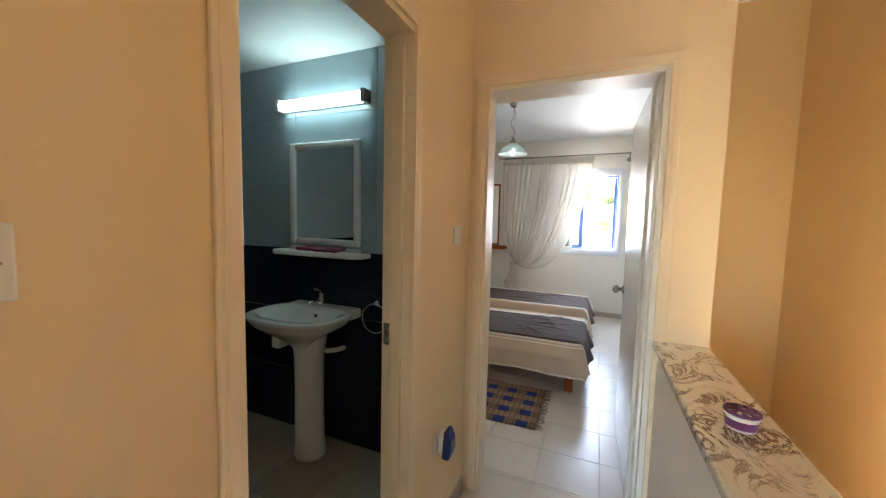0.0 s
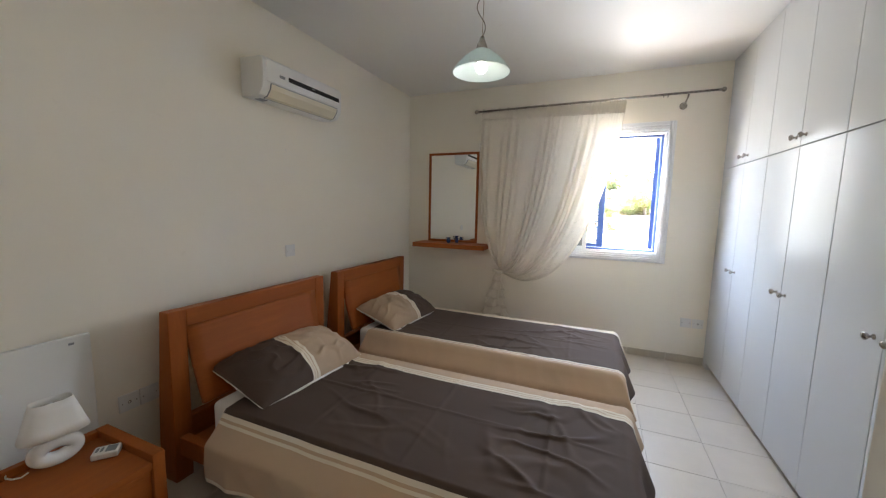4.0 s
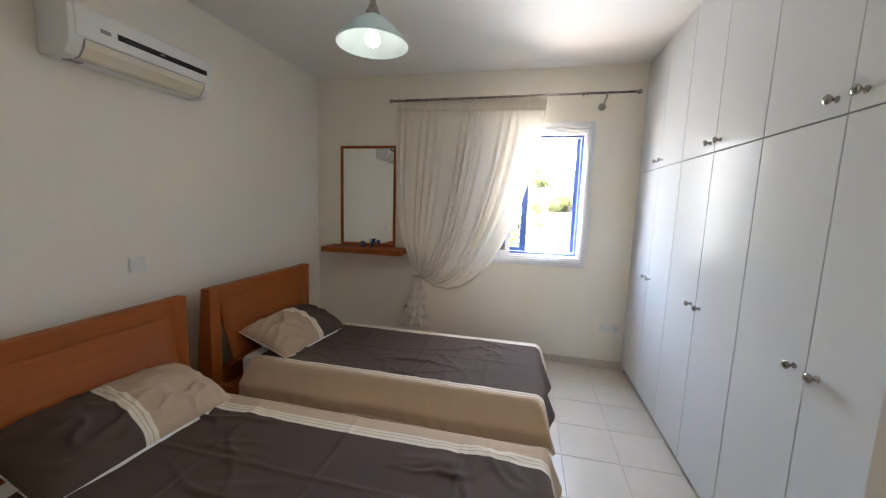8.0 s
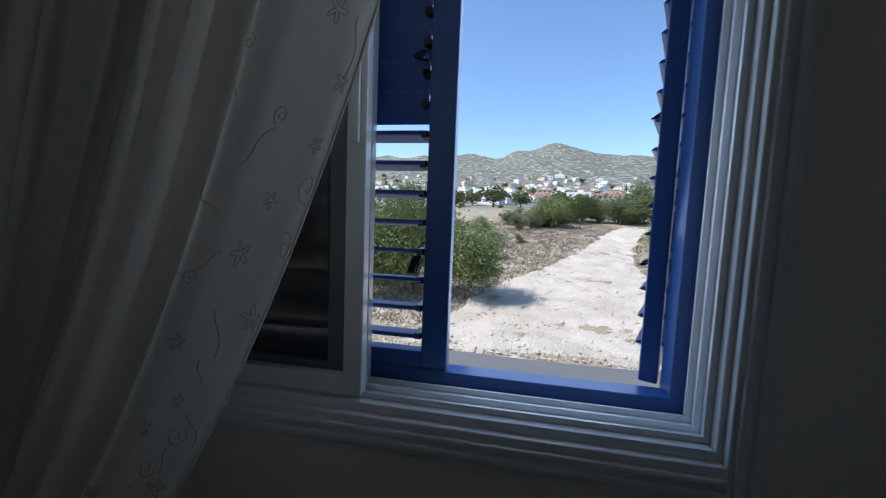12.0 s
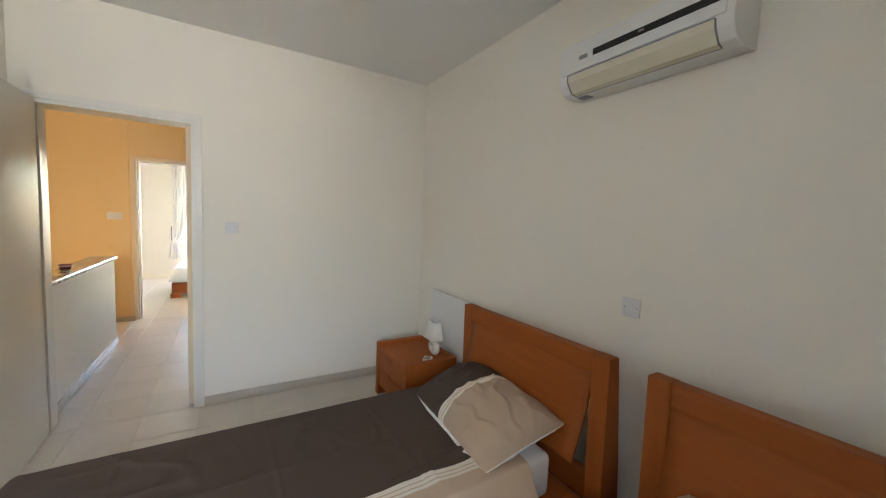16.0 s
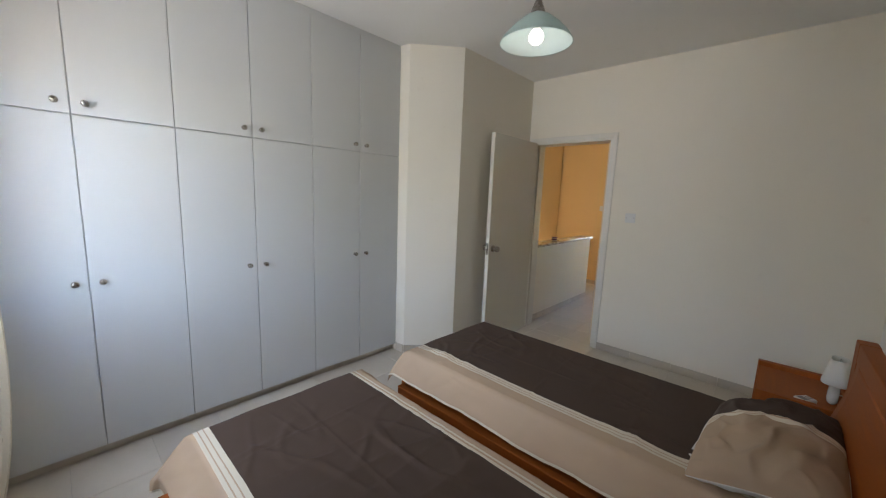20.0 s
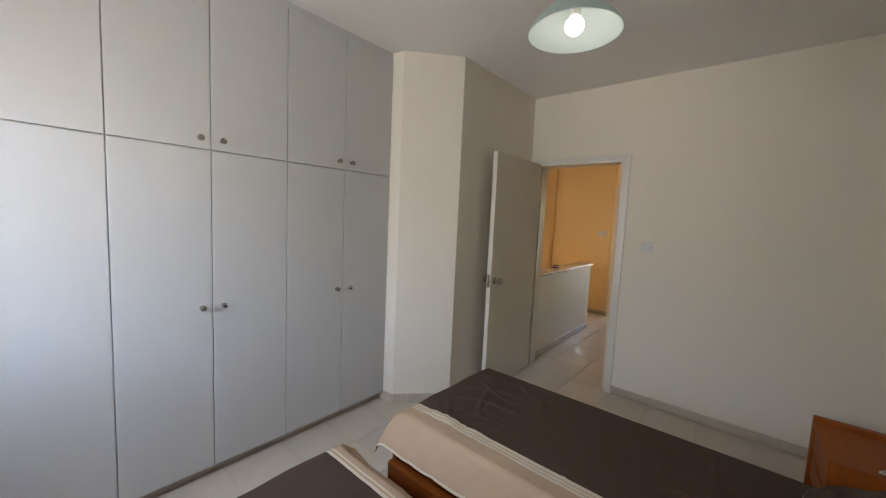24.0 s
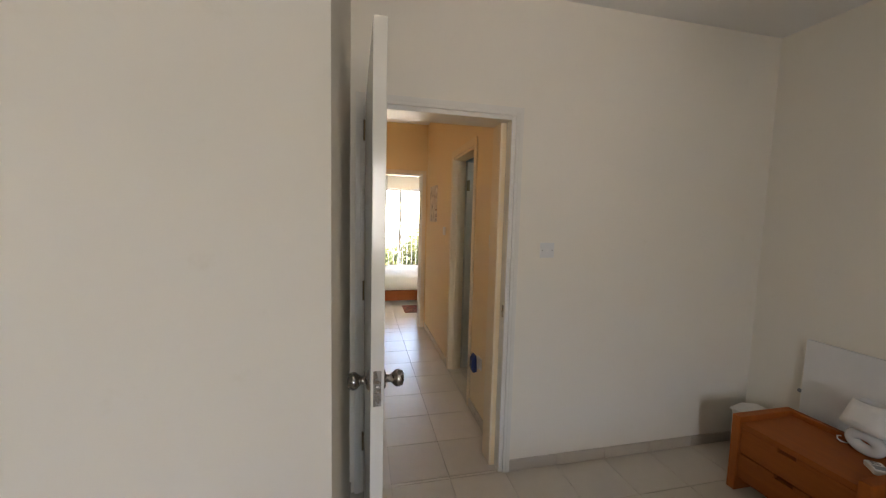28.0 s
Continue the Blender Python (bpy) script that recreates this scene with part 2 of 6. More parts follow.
def tile_mat(name, c, rough=0.16, vary=0.08, veins=0.1):
    """Glazed ceramic: every tile a little different, cloudy and glossy."""
    n = Nodes(name)
    v = n.coords()
    info = n.add("ObjectInfo")
    shift = n.add("VectorMath")
    shift.operation = "MULTIPLY_ADD"
    n.link(info.outputs["Random"], shift.inputs[0])
    shift.inputs[1].default_value = (37, 19, 11)
    n.link(v, shift.inputs[2])
    cloud, fine = n.noise(shift.outputs[0], 6.0, 6.0, 0.6, 0.8), n.noise(shift.outputs[0], 55.0, 4.0)
    base = n.mix(cloud, shade(c, 1 - veins), shade(c, 1 + veins * 0.6))
    r = n.add("MapRange")
    r.inputs["To Min"].default_value, r.inputs["To Max"].default_value = 1 - vary, 1 + vary * 0.4
    n.link(info.outputs["Random"], r.inputs["Value"])
    n.color(n.mix(1.0, base, r.outputs["Result"], "MULTIPLY"))
    n.rough(cloud, rough - 0.03, rough + 0.04)
    return n.bump(cloud, 0.03, 0.002).mat


M_WALL = plaster("cream_plaster", (0.87, 0.815, 0.71))
M_CEIL = plaster("white_ceiling", (0.85, 0.835, 0.80))
M_ORANGE = plaster("orange_plaster", (0.83, 0.615, 0.325))
M_PEACH = plaster("peach_plaster", (0.80, 0.635, 0.41))
M_WHITE = paint("white_gloss", (0.80, 0.77, 0.70), 0.35, 0.04, coat=0.15)
M_DOOR = paint("door_lacquer", (0.76, 0.725, 0.645), 0.13, 0.02, 160.0, 0.008, 0.04, 0.6, 0.3)
M_WARD = paint("wardrobe_lacquer", (0.68, 0.685, 0.67), 0.17, 0.02, 160.0, 0.02, 0.0, 0.5, 0.014)
# white paint with the landing's warm bounce light put into the colour
M_CASING = paint("white_gloss_warm_lit", (0.80, 0.665, 0.48), 0.4, 0.04, coat=0.1)
M_PLASTIC = paint("white_plastic", (0.80, 0.79, 0.76), 0.3, 0.02, 300.0, 0.03)
M_PLATE = paint("wall_plate_plastic", (0.76, 0.755, 0.735), 0.35, 0.02, 300.0, 0.03)
M_IVORY = paint("aged_plastic", (0.74, 0.68, 0.53), 0.4, 0.05, 300.0, 0.03)
M_BLACK = paint("black_plastic", (0.015, 0.015, 0.016), 0.2, 0.1)
M_GREY = paint("grey_plastic", (0.25, 0.26, 0.27), 0.4, 0.1)
M_WOOD = wood("cherry_along_y", (0.285, 0.064, 0.0095), (0.415, 0.107, 0.0168), "y")
M_WOODX = wood("cherry_along_x", (0.285, 0.064, 0.0095), (0.415, 0.107, 0.0168), "x")
M_WOODZ = wood("cherry_along_z", (0.285, 0.064, 0.0095), (0.415, 0.107, 0.0168), "z")
M_STEEL = metal("brushed_nickel", (0.40, 0.37, 0.33), 0.26)
M_CHROME = metal("chrome", (0.75, 0.76, 0.78), 0.1)
M_BRASS = metal("dull_brass", (0.30, 0.22, 0.12), 0.35)
M_BLUE = paint("blue_aluminium", (0.055, 0.13, 0.38), 0.32, 0.08, 200.0, 0.05)
M_TILE = tile_mat("floor_tile", (0.66, 0.59, 0.50), 0.31)
M_SKIRT = tile_mat("skirting_tile", (0.60, 0.525, 0.435), 0.28)
M_GROUT = paint("grout", (0.62, 0.56, 0.49), 0.85, 0.2, 300.0, 0.3)
M_NAVY = tile_mat("navy_tile", (0.012, 0.02, 0.045), 0.2, 0.15)
M_PALE = tile_mat("pale_tile", (0.38, 0.46, 0.49), 0.3, 0.05)
M_CERAMIC = paint("sanitary_ceramic", (0.80, 0.79, 0.75), 0.12, 0.02, 40.0, 0.02, 0.5)
M_LINEN = cloth("white_linen", (0.80, 0.78, 0.74))


def voile(name, c, through, clear):
    """Thin curtain cloth with a crinkled weave and thicker slubs; through: light that the threads let by, clear: the open weave."""
    n = Nodes(name)
    v = n.coords()
    slub = n.noise(n.coords((240, 240, 35)), 1.0, 4.0, 0.65)
    crinkle = n.noise(n.coords((70, 70, 28)), 1.0, 5.0, 0.6, 1.5)
    col = n.mix(slub, shade(c, 0.86), shade(c, 1.06))
    n.color(col)
    n.put(Roughness=0.85, Sheen_Weight=0.1)
    n.bump(n.mix(0.6, slub, crinkle), 0.5, 0.0022)
    t = n.add("BsdfTranslucent")
    n.link(n.mix(crinkle, shade(c, 0.78), shade(c, 1.05)), t.inputs["Color"])
    m = n.add("MixShader", Fac=through)
    n.link(n.bsdf.outputs[0], m.inputs[1])
    n.link(t.outputs[0], m.inputs[2])
    k = n.add("MixShader", Fac=clear)
    n.link(m.outputs[0], k.inputs[1])
    n.link(n.add("BsdfTransparent").outputs[0], k.inputs[2])
    n.link(k.outputs[0], n.out.inputs["Surface"])
    return n.mat


M_CURT = voile("sheer_curtain", (0.91, 0.835, 0.71), 0.20, 0.16)
M_CURT_FAR = voile("far_curtain", (0.80, 0.78, 0.74), 0.10, 0.05)
M_SHADE = paint("lampshade_linen", (0.86, 0.84, 0.79), 0.8, 0.02, 500.0, 0.02)

n = Nodes("mirror_glass")
n.put(Metallic=1.0, Roughness=0.015, Base_Color=(0.86, 0.88, 0.87, 1))
M_MIRROR = n.mat
n = Nodes("clear_glass")
n.put(Transmission_Weight=1.0, Roughness=0.0, IOR=1.02, Base_Color=(0.97, 0.99, 0.98, 1))
M_GLASS = n.mat
n = Nodes("frosted_glass")
n.put(Transmission_Weight=0.62, Roughness=0.32, IOR=1.25, Base_Color=(0.62, 0.74, 0.74, 1))
M_FROST = n.mat
n = Nodes("insect_mesh")
tr = n.add("BsdfTransparent")
mx = n.add("MixShader", Fac=0.14)
n.put(Base_Color=(0.05, 0.05, 0.055, 1), Roughness=0.6)
n.link(n.bsdf.outputs[0], mx.inputs[1])
n.link(tr.outputs[0], mx.inputs[2])
n.link(mx.outputs[0], n.out.inputs["Surface"])
M_MESH = n.mat

n = Nodes("veined_marble")
v = n.coords((1, 1, 1))
warp = n.noise(v, 4.0, 6.0, 0.6, 1.0)
vein = n.noise(n.coords((1.5, 0.8, 1)), 6.5, 8.0, 0.66, 1.7)
lines = n.ramp(vein, [(0.0, (0.80, 0.73, 0.60)), (0.462, (0.76, 0.67, 0.53)), (0.488, (0.12, 0.075, 0.04)), (0.505, (0.22, 0.15, 0.085)), (0.54, (0.80, 0.73, 0.60))])
n.color(n.mix(n.ramp(warp, [(0.44, (0, 0, 0)), (0.58, (0.9, 0.9, 0.9))]), lines, (0.80, 0.74, 0.62)))
n.put(Roughness=0.16, Coat_Weight=0.3)
M_MARBLE = n.mat

# ---- plan, in metres: x to the wardrobes, y to the window ----
H = 2.685
DX0, DX1 = 1.800, 2.603  # bedroom doorway
LX = 1.77  # landing wall on the bathroom side
LY = -0.19  # landing face of the bedroom wall
REB = 0.045  # depth of the rebate that the door shuts into


# ---- structure ----
def wall(name, boxes, material, label, polys=()):
    bm = bmesh.new()
    for b in boxes:
        box(*b, bm=bm)
    for poly, lo, hi in polys:
        prism(poly, lo, hi, bm=bm)
    return single(name, bm, material, label, "wall", kind="structure")


WX = (1.36, 2.650, 0.985, 2.145)  # window opening
wall("wall_west", [(-0.2, -0.07, -0.1, 0, 4.0, H)], M_WALL, "cream painted plaster wall behind the two headboards")
wall("wall_north", [(-0.2, 4.0, -0.1, WX[0], 4.2, H), (WX[1], 4.0, -0.1, 3.9, 4.2, H), (WX[0], 4.0, -0.1, WX[1], 4.2, WX[2]),
                    (WX[0], 4.0, WX[3], WX[1], 4.2, H)], M_WALL, "cream painted plaster wall with the bedroom window")
wall("wall_south", [(-0.2, -0.07, 0, DX0, 0, H), (DX1, -0.07, 0, 2.74, 0, H), (DX0, -0.07, 2.05, DX1, 0, H)], M_WALL,
     "cream painted plaster wall with the bedroom doorway")
wall("wall_hall_north", [(1.66, LY, 0, DX0 + REB, -0.07, H), (DX1, LY, -2.8, 2.80, -0.07, H), (DX0 + REB, LY, 2.05, DX1, -0.07, H)], M_PEACH,
     "warm peach plaster wall round the doorway on the landing")
wall("wall_chamfer", [], M_WALL, "cream plaster wall with a slanted corner beside the wardrobes",
     [([(2.672, 0), (2.675, 1.147), (2.985, 1.48), (3.082, 1.493), (3.75, 1.493), (3.75, 1.43), (3.0, 1.43), (2.74, 1.12), (2.74, 0)], 0, H)])
wall("wall_east", [(3.70, 1.493, -0.1, 3.9, 4.0, H)], M_WALL, "cream plaster wall behind the wardrobes")
single("ceiling", box(-0.2, -0.07, H, 2.69, 4.2, H + 0.15, bm=prism([(2.69, 1.13), (2.72, 1.13), (2.99, 1.45), (2.69, 1.45)], H, H + 0.15, bm=box(2.69, 1.45, H, 3.9, 4.2, H + 0.15))), M_CEIL, "white painted flat plaster ceiling of the bedroom", "ceiling", kind="structure")

# landing, stairwell
wall("wall_landing_west", [(1.66, -0.78, 0, LX, LY, H), (1.66, -2.86, 0, LX, -1.48, H), (1.66, -1.48, 2.05, LX, -0.78, H)], M_PEACH,
     "warm peach plaster wall of the landing with the bathroom doorway")
wall("wall_landing_south", [(1.66, -2.98, 0, 1.83, -2.86, H), (2.60, -2.98, 0, 2.66, -2.86, H), (1.83, -2.98, 2.05, 2.60, -2.86, H),
                            (2.66, -2.98, -2.8, 3.75, -2.85, H)], M_ORANGE, "orange plaster wall with the far bedroom doorway")
# the low gap in this wall is added, unseen, for the stairwell fill lamp
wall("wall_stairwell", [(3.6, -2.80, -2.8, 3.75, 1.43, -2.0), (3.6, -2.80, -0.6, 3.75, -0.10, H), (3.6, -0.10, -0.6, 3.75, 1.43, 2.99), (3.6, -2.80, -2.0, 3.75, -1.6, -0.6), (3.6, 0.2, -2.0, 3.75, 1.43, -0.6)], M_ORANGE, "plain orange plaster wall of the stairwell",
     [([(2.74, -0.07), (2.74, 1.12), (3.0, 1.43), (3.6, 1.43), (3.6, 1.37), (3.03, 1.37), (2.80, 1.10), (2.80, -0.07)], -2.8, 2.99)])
single("ceiling_landing", box(1.60, -2.98, H, 3.75, -0.10, H + 0.15, bm=box(2.69, -0.10, 2.99, 3.76, 1.47, 3.02, bm=box(1.60, -0.10, H, 2.69, -0.07, H + 0.15))), M_CEIL, "white painted plaster ceiling over landing and stairs",
       "ceiling", kind="structure")
single("stairwell_floor", box(2.70, -2.8, -2.9, 3.75, 1.43, -2.8), M_TILE, "plain tiled floor deep in the stairwell", "floor", kind="structure")

parapet = thing("parapet_wall", "low plaster parapet beside the stairs with a veined marble top", "parapet", (0, 0, 0), kind="structure")
part("parapet_body", box(2.622, -1.89, -2.8, 2.78, LY, 0.895, 0.004), M_WALL, parapet)
part("marble_top", box(2.602, -1.92, 0.895, 2.80, LY - 0.002, 0.925, 0.006), M_MARBLE, parapet, "polished white marble slab with dark brown veins")

# bathroom
BH = 2.36
wall("wall_bath_north", [(-0.2, -0.14, -0.1, 1.66, -0.07, H)], M_PALE, "bathroom wall behind the basin")
wall("wall_bath_west", [(-0.2, -2.4, -0.1, -0.012, -0.14, H)], M_PALE, "bathroom side wall")
wall("wall_bath_south", [(-0.2, -2.45, -0.1, 1.66, -2.3, H)], M_PALE, "bathroom end wall")
wall("wall_bath_east", [(1.652, -0.78, 0, 1.659, -0.14, BH), (1.652, -2.3, 0, 1.659, -1.48, BH), (1.652, -1.48, 2.05, 1.659, -0.78, BH)], M_PALE,
     "bathroom side of the doorway wall")
single("ceiling_bath", box(-0.2, -2.4, BH, 1.66, -0.14, BH + 0.1), M_CEIL, "white bathroom ceiling", "ceiling", kind="structure")

# far bedroom
FY = -6.30
wall("wall_far_south", [(0.3, FY - 0.2, -0.1, 0.78, FY, H), (2.40, FY - 0.2, -0.1, 4.2, FY, H), (0.78, FY - 0.2, 2.12, 2.40, FY, H)], M_WALL,
     "white plaster wall of the far bedroom with the balcony door")
wall("wall_far_west", [(0.15, FY - 0.2, -0.1, 0.3, -2.98, H)], M_WALL, "plain white side wall of the far bedroom")
wall("wall_far_east", [(4.2, FY - 0.2, -0.1, 4.35, -2.98, H)], M_WALL, "plain white side wall of the far bedroom")
wall("wall_far_north", [(0.3, -2.998, 0, 1.83, -2.98, H), (2.60, -2.998, 0, 4.2, -2.98, H), (1.83, -2.998, 2.05, 2.60, -2.98, H)], M_WALL,
     "white plaster wall round the far doorway")
single("ceiling_far", box(0.15, FY - 0.2, H, 4.35, -2.98, H + 0.15), M_CEIL, "white ceiling of the far bedroom", "ceiling", kind="structure")

# outer shell of the house, so that no light leaks in
# unseen overhang past the balcony, added to keep sun off the far floor
wall("outer_roof", [(-0.6, FY - 1.6, H + 0.16, 4.6, -0.16, H + 0.4), (-0.6, -0.16, H + 0.16, 2.64, 4.3, H + 0.4), (3.80, -0.16, H + 0.16, 4.6, 1.50, H + 0.4),
                    (2.64, 1.50, H + 0.16, 4.6, 4.3, H + 0.4), (2.64, -0.16, 3.04, 3.80, 1.50, 3.24), (2.64, -0.16, H + 0.01, 2.69, 1.50, 3.04), (3.76, -0.16, H - 0.3, 3.80, 1.50, 3.04),
                    (2.69, -0.16, H + 0.16, 3.76, -0.10, 3.04), (2.69, 1.475, H + 0.16, 3.76, 1.50, 3.04)], M_WALL, "flat white roof slab of the house with an added balcony overhang")
wall("outer_walls", [(-0.34, FY - 0.2, -2.9, -0.21, 4.2, H), (4.36, FY - 0.2, -2.9, 4.5, 4.2, H), (-0.34, 4.0, -2.9, 4.5, 4.198, -0.11),
                     (3.91, 4.0, -0.1, 4.36, 4.198, H), (-0.34, FY - 0.198, -2.9, 4.5, FY, -0.3)], M_WALL, "white rendered outer walls of the house")


# ---- doors ----
def casing(name, label, x0, x1, top, y, out, parent_mat=M_WHITE):
    """Moulded casing on one face of a doorway; out is +1 or -1 along y."""
    t = thing(name, label, "door frame", (0, 0, 0), kind="structure")
    for nm, a, b in (("casing_post", x0 - 0.044, x0), ("casing_post", x1, x1 + 0.044)):
        bm = box(a, y, 0, b, y + out * 0.012, top + 0.044, 0.003) if out > 0 else box(a, y + out * 0.012, 0, b, y, top + 0.044, 0.003)
        c = a + 0.006 if a < x0 else b - 0.026
        box(c, min(y, y + out * 0.0145), 0, c + 0.02, max(y, y + out * 0.0145), top + 0.036, 0.0012, bm=bm)
        part(nm, bm, parent_mat, t)
    bm = box(x0 + 0.0005, min(y, y + out * 0.0125), top, x1 - 0.0005, max(y, y + out * 0.0125), top + 0.0445, 0.003)
    box(x0 - 0.036, min(y, y + out * 0.0146), top + 0.018, x1 + 0.036, max(y, y + out * 0.0146), top + 0.038, 0.0012, bm=bm)
    part("casing_head", bm, parent_mat, t)
    return t


def lining(t, x0, x1, top, y0, y1):
    """Jamb boards inside a doorway, with a stop."""
    for a, b, s in ((x0 - 0.001, x0 + 0.022, x0 + 0.031), (x1 - 0.022, x1 + 0.001, x1 - 0.034)):
        bm = box(a, y0, 0, b, y1, top, 0.002)
        box(min(a + 0.02, s) if a < x0 + 0.01 else s, y0 + 0.04, 0, max(b - 0.001, s) if a < x0 + 0.01 else b - 0.02, y1 - 0.045, top - 0.02, 0.002, bm=bm)
        part("jamb", bm, M_WHITE, t)
    part("head_jamb", box(x0 + 0.022, y0 + 0.001, top - 0.022, x1 - 0.022, y1 - 0.001, top + 0.001, 0.002), M_WHITE, t)


fr = casing("door_frame", "white painted moulded frame round the bedroom doorway", DX0, DX1, 2.05, 0.0, 1)
part("jamb", box(DX0 - 0.001, -0.0695, 0, DX0 + 0.022, 0.0, 2.05, 0.002), M_WHITE, fr)
part("jamb", box(DX0 + REB - 0.002, LY, 0, DX0 + REB + 0.012, -0.068, 2.05, 0.002), M_CASING, fr)
bm = box(DX1 - 0.022, LY, 0, DX1 + 0.001, 0.0, 2.05, 0.002)
box(DX1 - 0.034, LY + 0.04, 0, DX1 - 0.021, -0.045, 2.03, 0.002, bm=bm)
part("jamb", bm, M_WHITE, fr)
part("head_jamb", box(DX0 + 0.022, LY + 0.001, 2.028, DX1 - 0.022, -0.001, 2.051, 0.002), M_WHITE, fr)
part("strike_plate", box(DX0 + 0.0225, -0.035, 0.93, DX0 + 0.0245, -0.012, 1.0, 0.0), M_STEEL, fr)
casing("door_frame", "white painted casing round the bedroom doorway on the landing", DX0 + REB, DX1, 2.05, LY, -1, M_CASING)
fr2 = casing("door_frame", "painted casing round the far bedroom doorway, warm light in its colour", 1.83, 2.60, 2.05, -2.86, 1, M_CASING)
lining(fr2, 1.83, 2.60, 2.05, -2.998, -2.86)


def knob(parent, y, side, x):
    """Round door knob on a rose, standing out along x."""
    m = pose(x, y, 0.974, 0, 90 * side, 0)
    bm = lathe([(0.0, 0.0), (0.033, 0.0), (0.033, 0.004), (0.026, 0.010), (0.013, 0.012), (0.012, 0.026), (0.018, 0.032), (0.0265, 0.042), (0.028, 0.052),
                (0.024, 0.063), (0.014, 0.068), (0.011, 0.066), (0.0, 0.066)], 24, m=m)
    return part("door_knob", bm, M_STEEL, parent, "satin nickel round knob with a lock")


def door(name, label, place, turn, width=0.79, hinges=3):
    """A flush door leaf; its hinge edge on the z axis, the leaf along +y."""
    d = thing(name, label, "door", place, kind="structure", turn=turn)
    leaf = part("door_leaf", box(-0.02, 0.002, 0.01, 0.02, width, 2.042, 0.0025), M_DOOR, d)
    knob(d, width - 0.065, 1, 0.02)
    knob(d, width - 0.065, -1, -0.02)
    part("latch_plate", box(-0.012, width, 0.919, 0.012, width + 0.0015, 1.029), M_STEEL, d)
    part("latch_bolt", box(-0.006, width + 0.0015, 0.964, 0.006, width + 0.010, 0.984, 0.002), M_STEEL, d)
    for z in (0.25, 1.06, 1.86)[:hinges]:
        bm = lathe([(0, 0), (0.006, 0), (0.006, 0.1), (0, 0.1)], 10, m=pose(0.023, -0.004, z))
        box(0.016, -0.03, z, 0.0185, 0.0, z + 0.1, bm=bm)
        part("hinge", bm, M_BRASS, d)
    return d


door("door_1", "cream lacquered flush door standing open into the bedroom", (2.581, 0.024, 0), 0.9, 0.80)

# bathroom doorway: casing on the landing face of the wall
t = thing("door_frame", "white painted frame round the bathroom doorway", "door frame", kind="structure")
for y0, y1 in ((-0.803, -0.753), (-1.510, -1.460)):
    bm = box(LX, y0, 0, LX + 0.012, y1, 2.108, 0.003)
    box(LX, (y0 + y1) / 2 - 0.012, 0, LX + 0.0145, (y0 + y1) / 2 + 0.012, 2.085, 0.0012, bm=bm)
    part("casing_post", bm, M_CASING, t)
part("casing_head", box(LX, -1.46, 2.05, LX + 0.0125, -0.803, 2.1085, 0.003), M_CASING, t)
for a, b, c, d in ((-0.802, -0.779, -0.814, -0.802), (-1.481, -1.458, -1.458, -1.446)):
    bm = box(1.652, a, 0, LX, b, 2.05, 0.002)
    box(1.69, c, 0, 1.735, d, 2.03, 0.002, bm=bm)
    part("jamb", bm, M_CASING, t)
part("head_jamb", box(1.652, -1.458, 2.028, LX, -0.802, 2.051, 0.002), M_CASING, t)
part("strike_plate", box(1.66, -0.8035, 0.95, 1.69, -0.8015, 1.03), M_STEEL, t)

bd = thing("door_2", "pale bathroom door standing open against the bathroom wall", "door", (1.645, -1.47, 0), kind="structure", turn=100)
part("door_leaf", box(-0.02, 0.004, 0.01, 0.02, 0.65, 2.02, 0.0025), M_DOOR, bd)
part("hinge", box(0.0205, 0.0, 1.75, 0.024, 0.03, 1.85), M_BRASS, bd)

# ---- floor and skirting slabs; the tiles stand at the end of the file ----
floor = single("floor", box(-0.2, -0.07, -0.15, 3.9, 4.2, -0.004), M_GROUT, "beige glazed ceramic floor tiles with thin grey joints", "floor", kind="structure")
floor_hall = single("floor_landing", prism([(1.66, -2.98), (3.6, -2.98), (3.6, -1.95), (2.63, -1.95), (2.63, -0.07), (1.66, -0.07)], -0.15, -0.006), M_GROUT,
                    "beige glazed ceramic tiles of the landing", "floor", kind="structure")
floor_bath = single("floor_bath", box(-0.2, -2.45, -0.15, 1.66, -0.07, -0.006), M_GROUT, "grey-beige ceramic tiles of the bathroom floor", "floor", kind="structure")
floor_far = single("floor_far", box(0.15, FY - 1.5, -0.15, 4.35, -2.98, -0.006), M_GROUT, "beige ceramic tiles of the far bedroom and balcony", "floor", kind="structure")


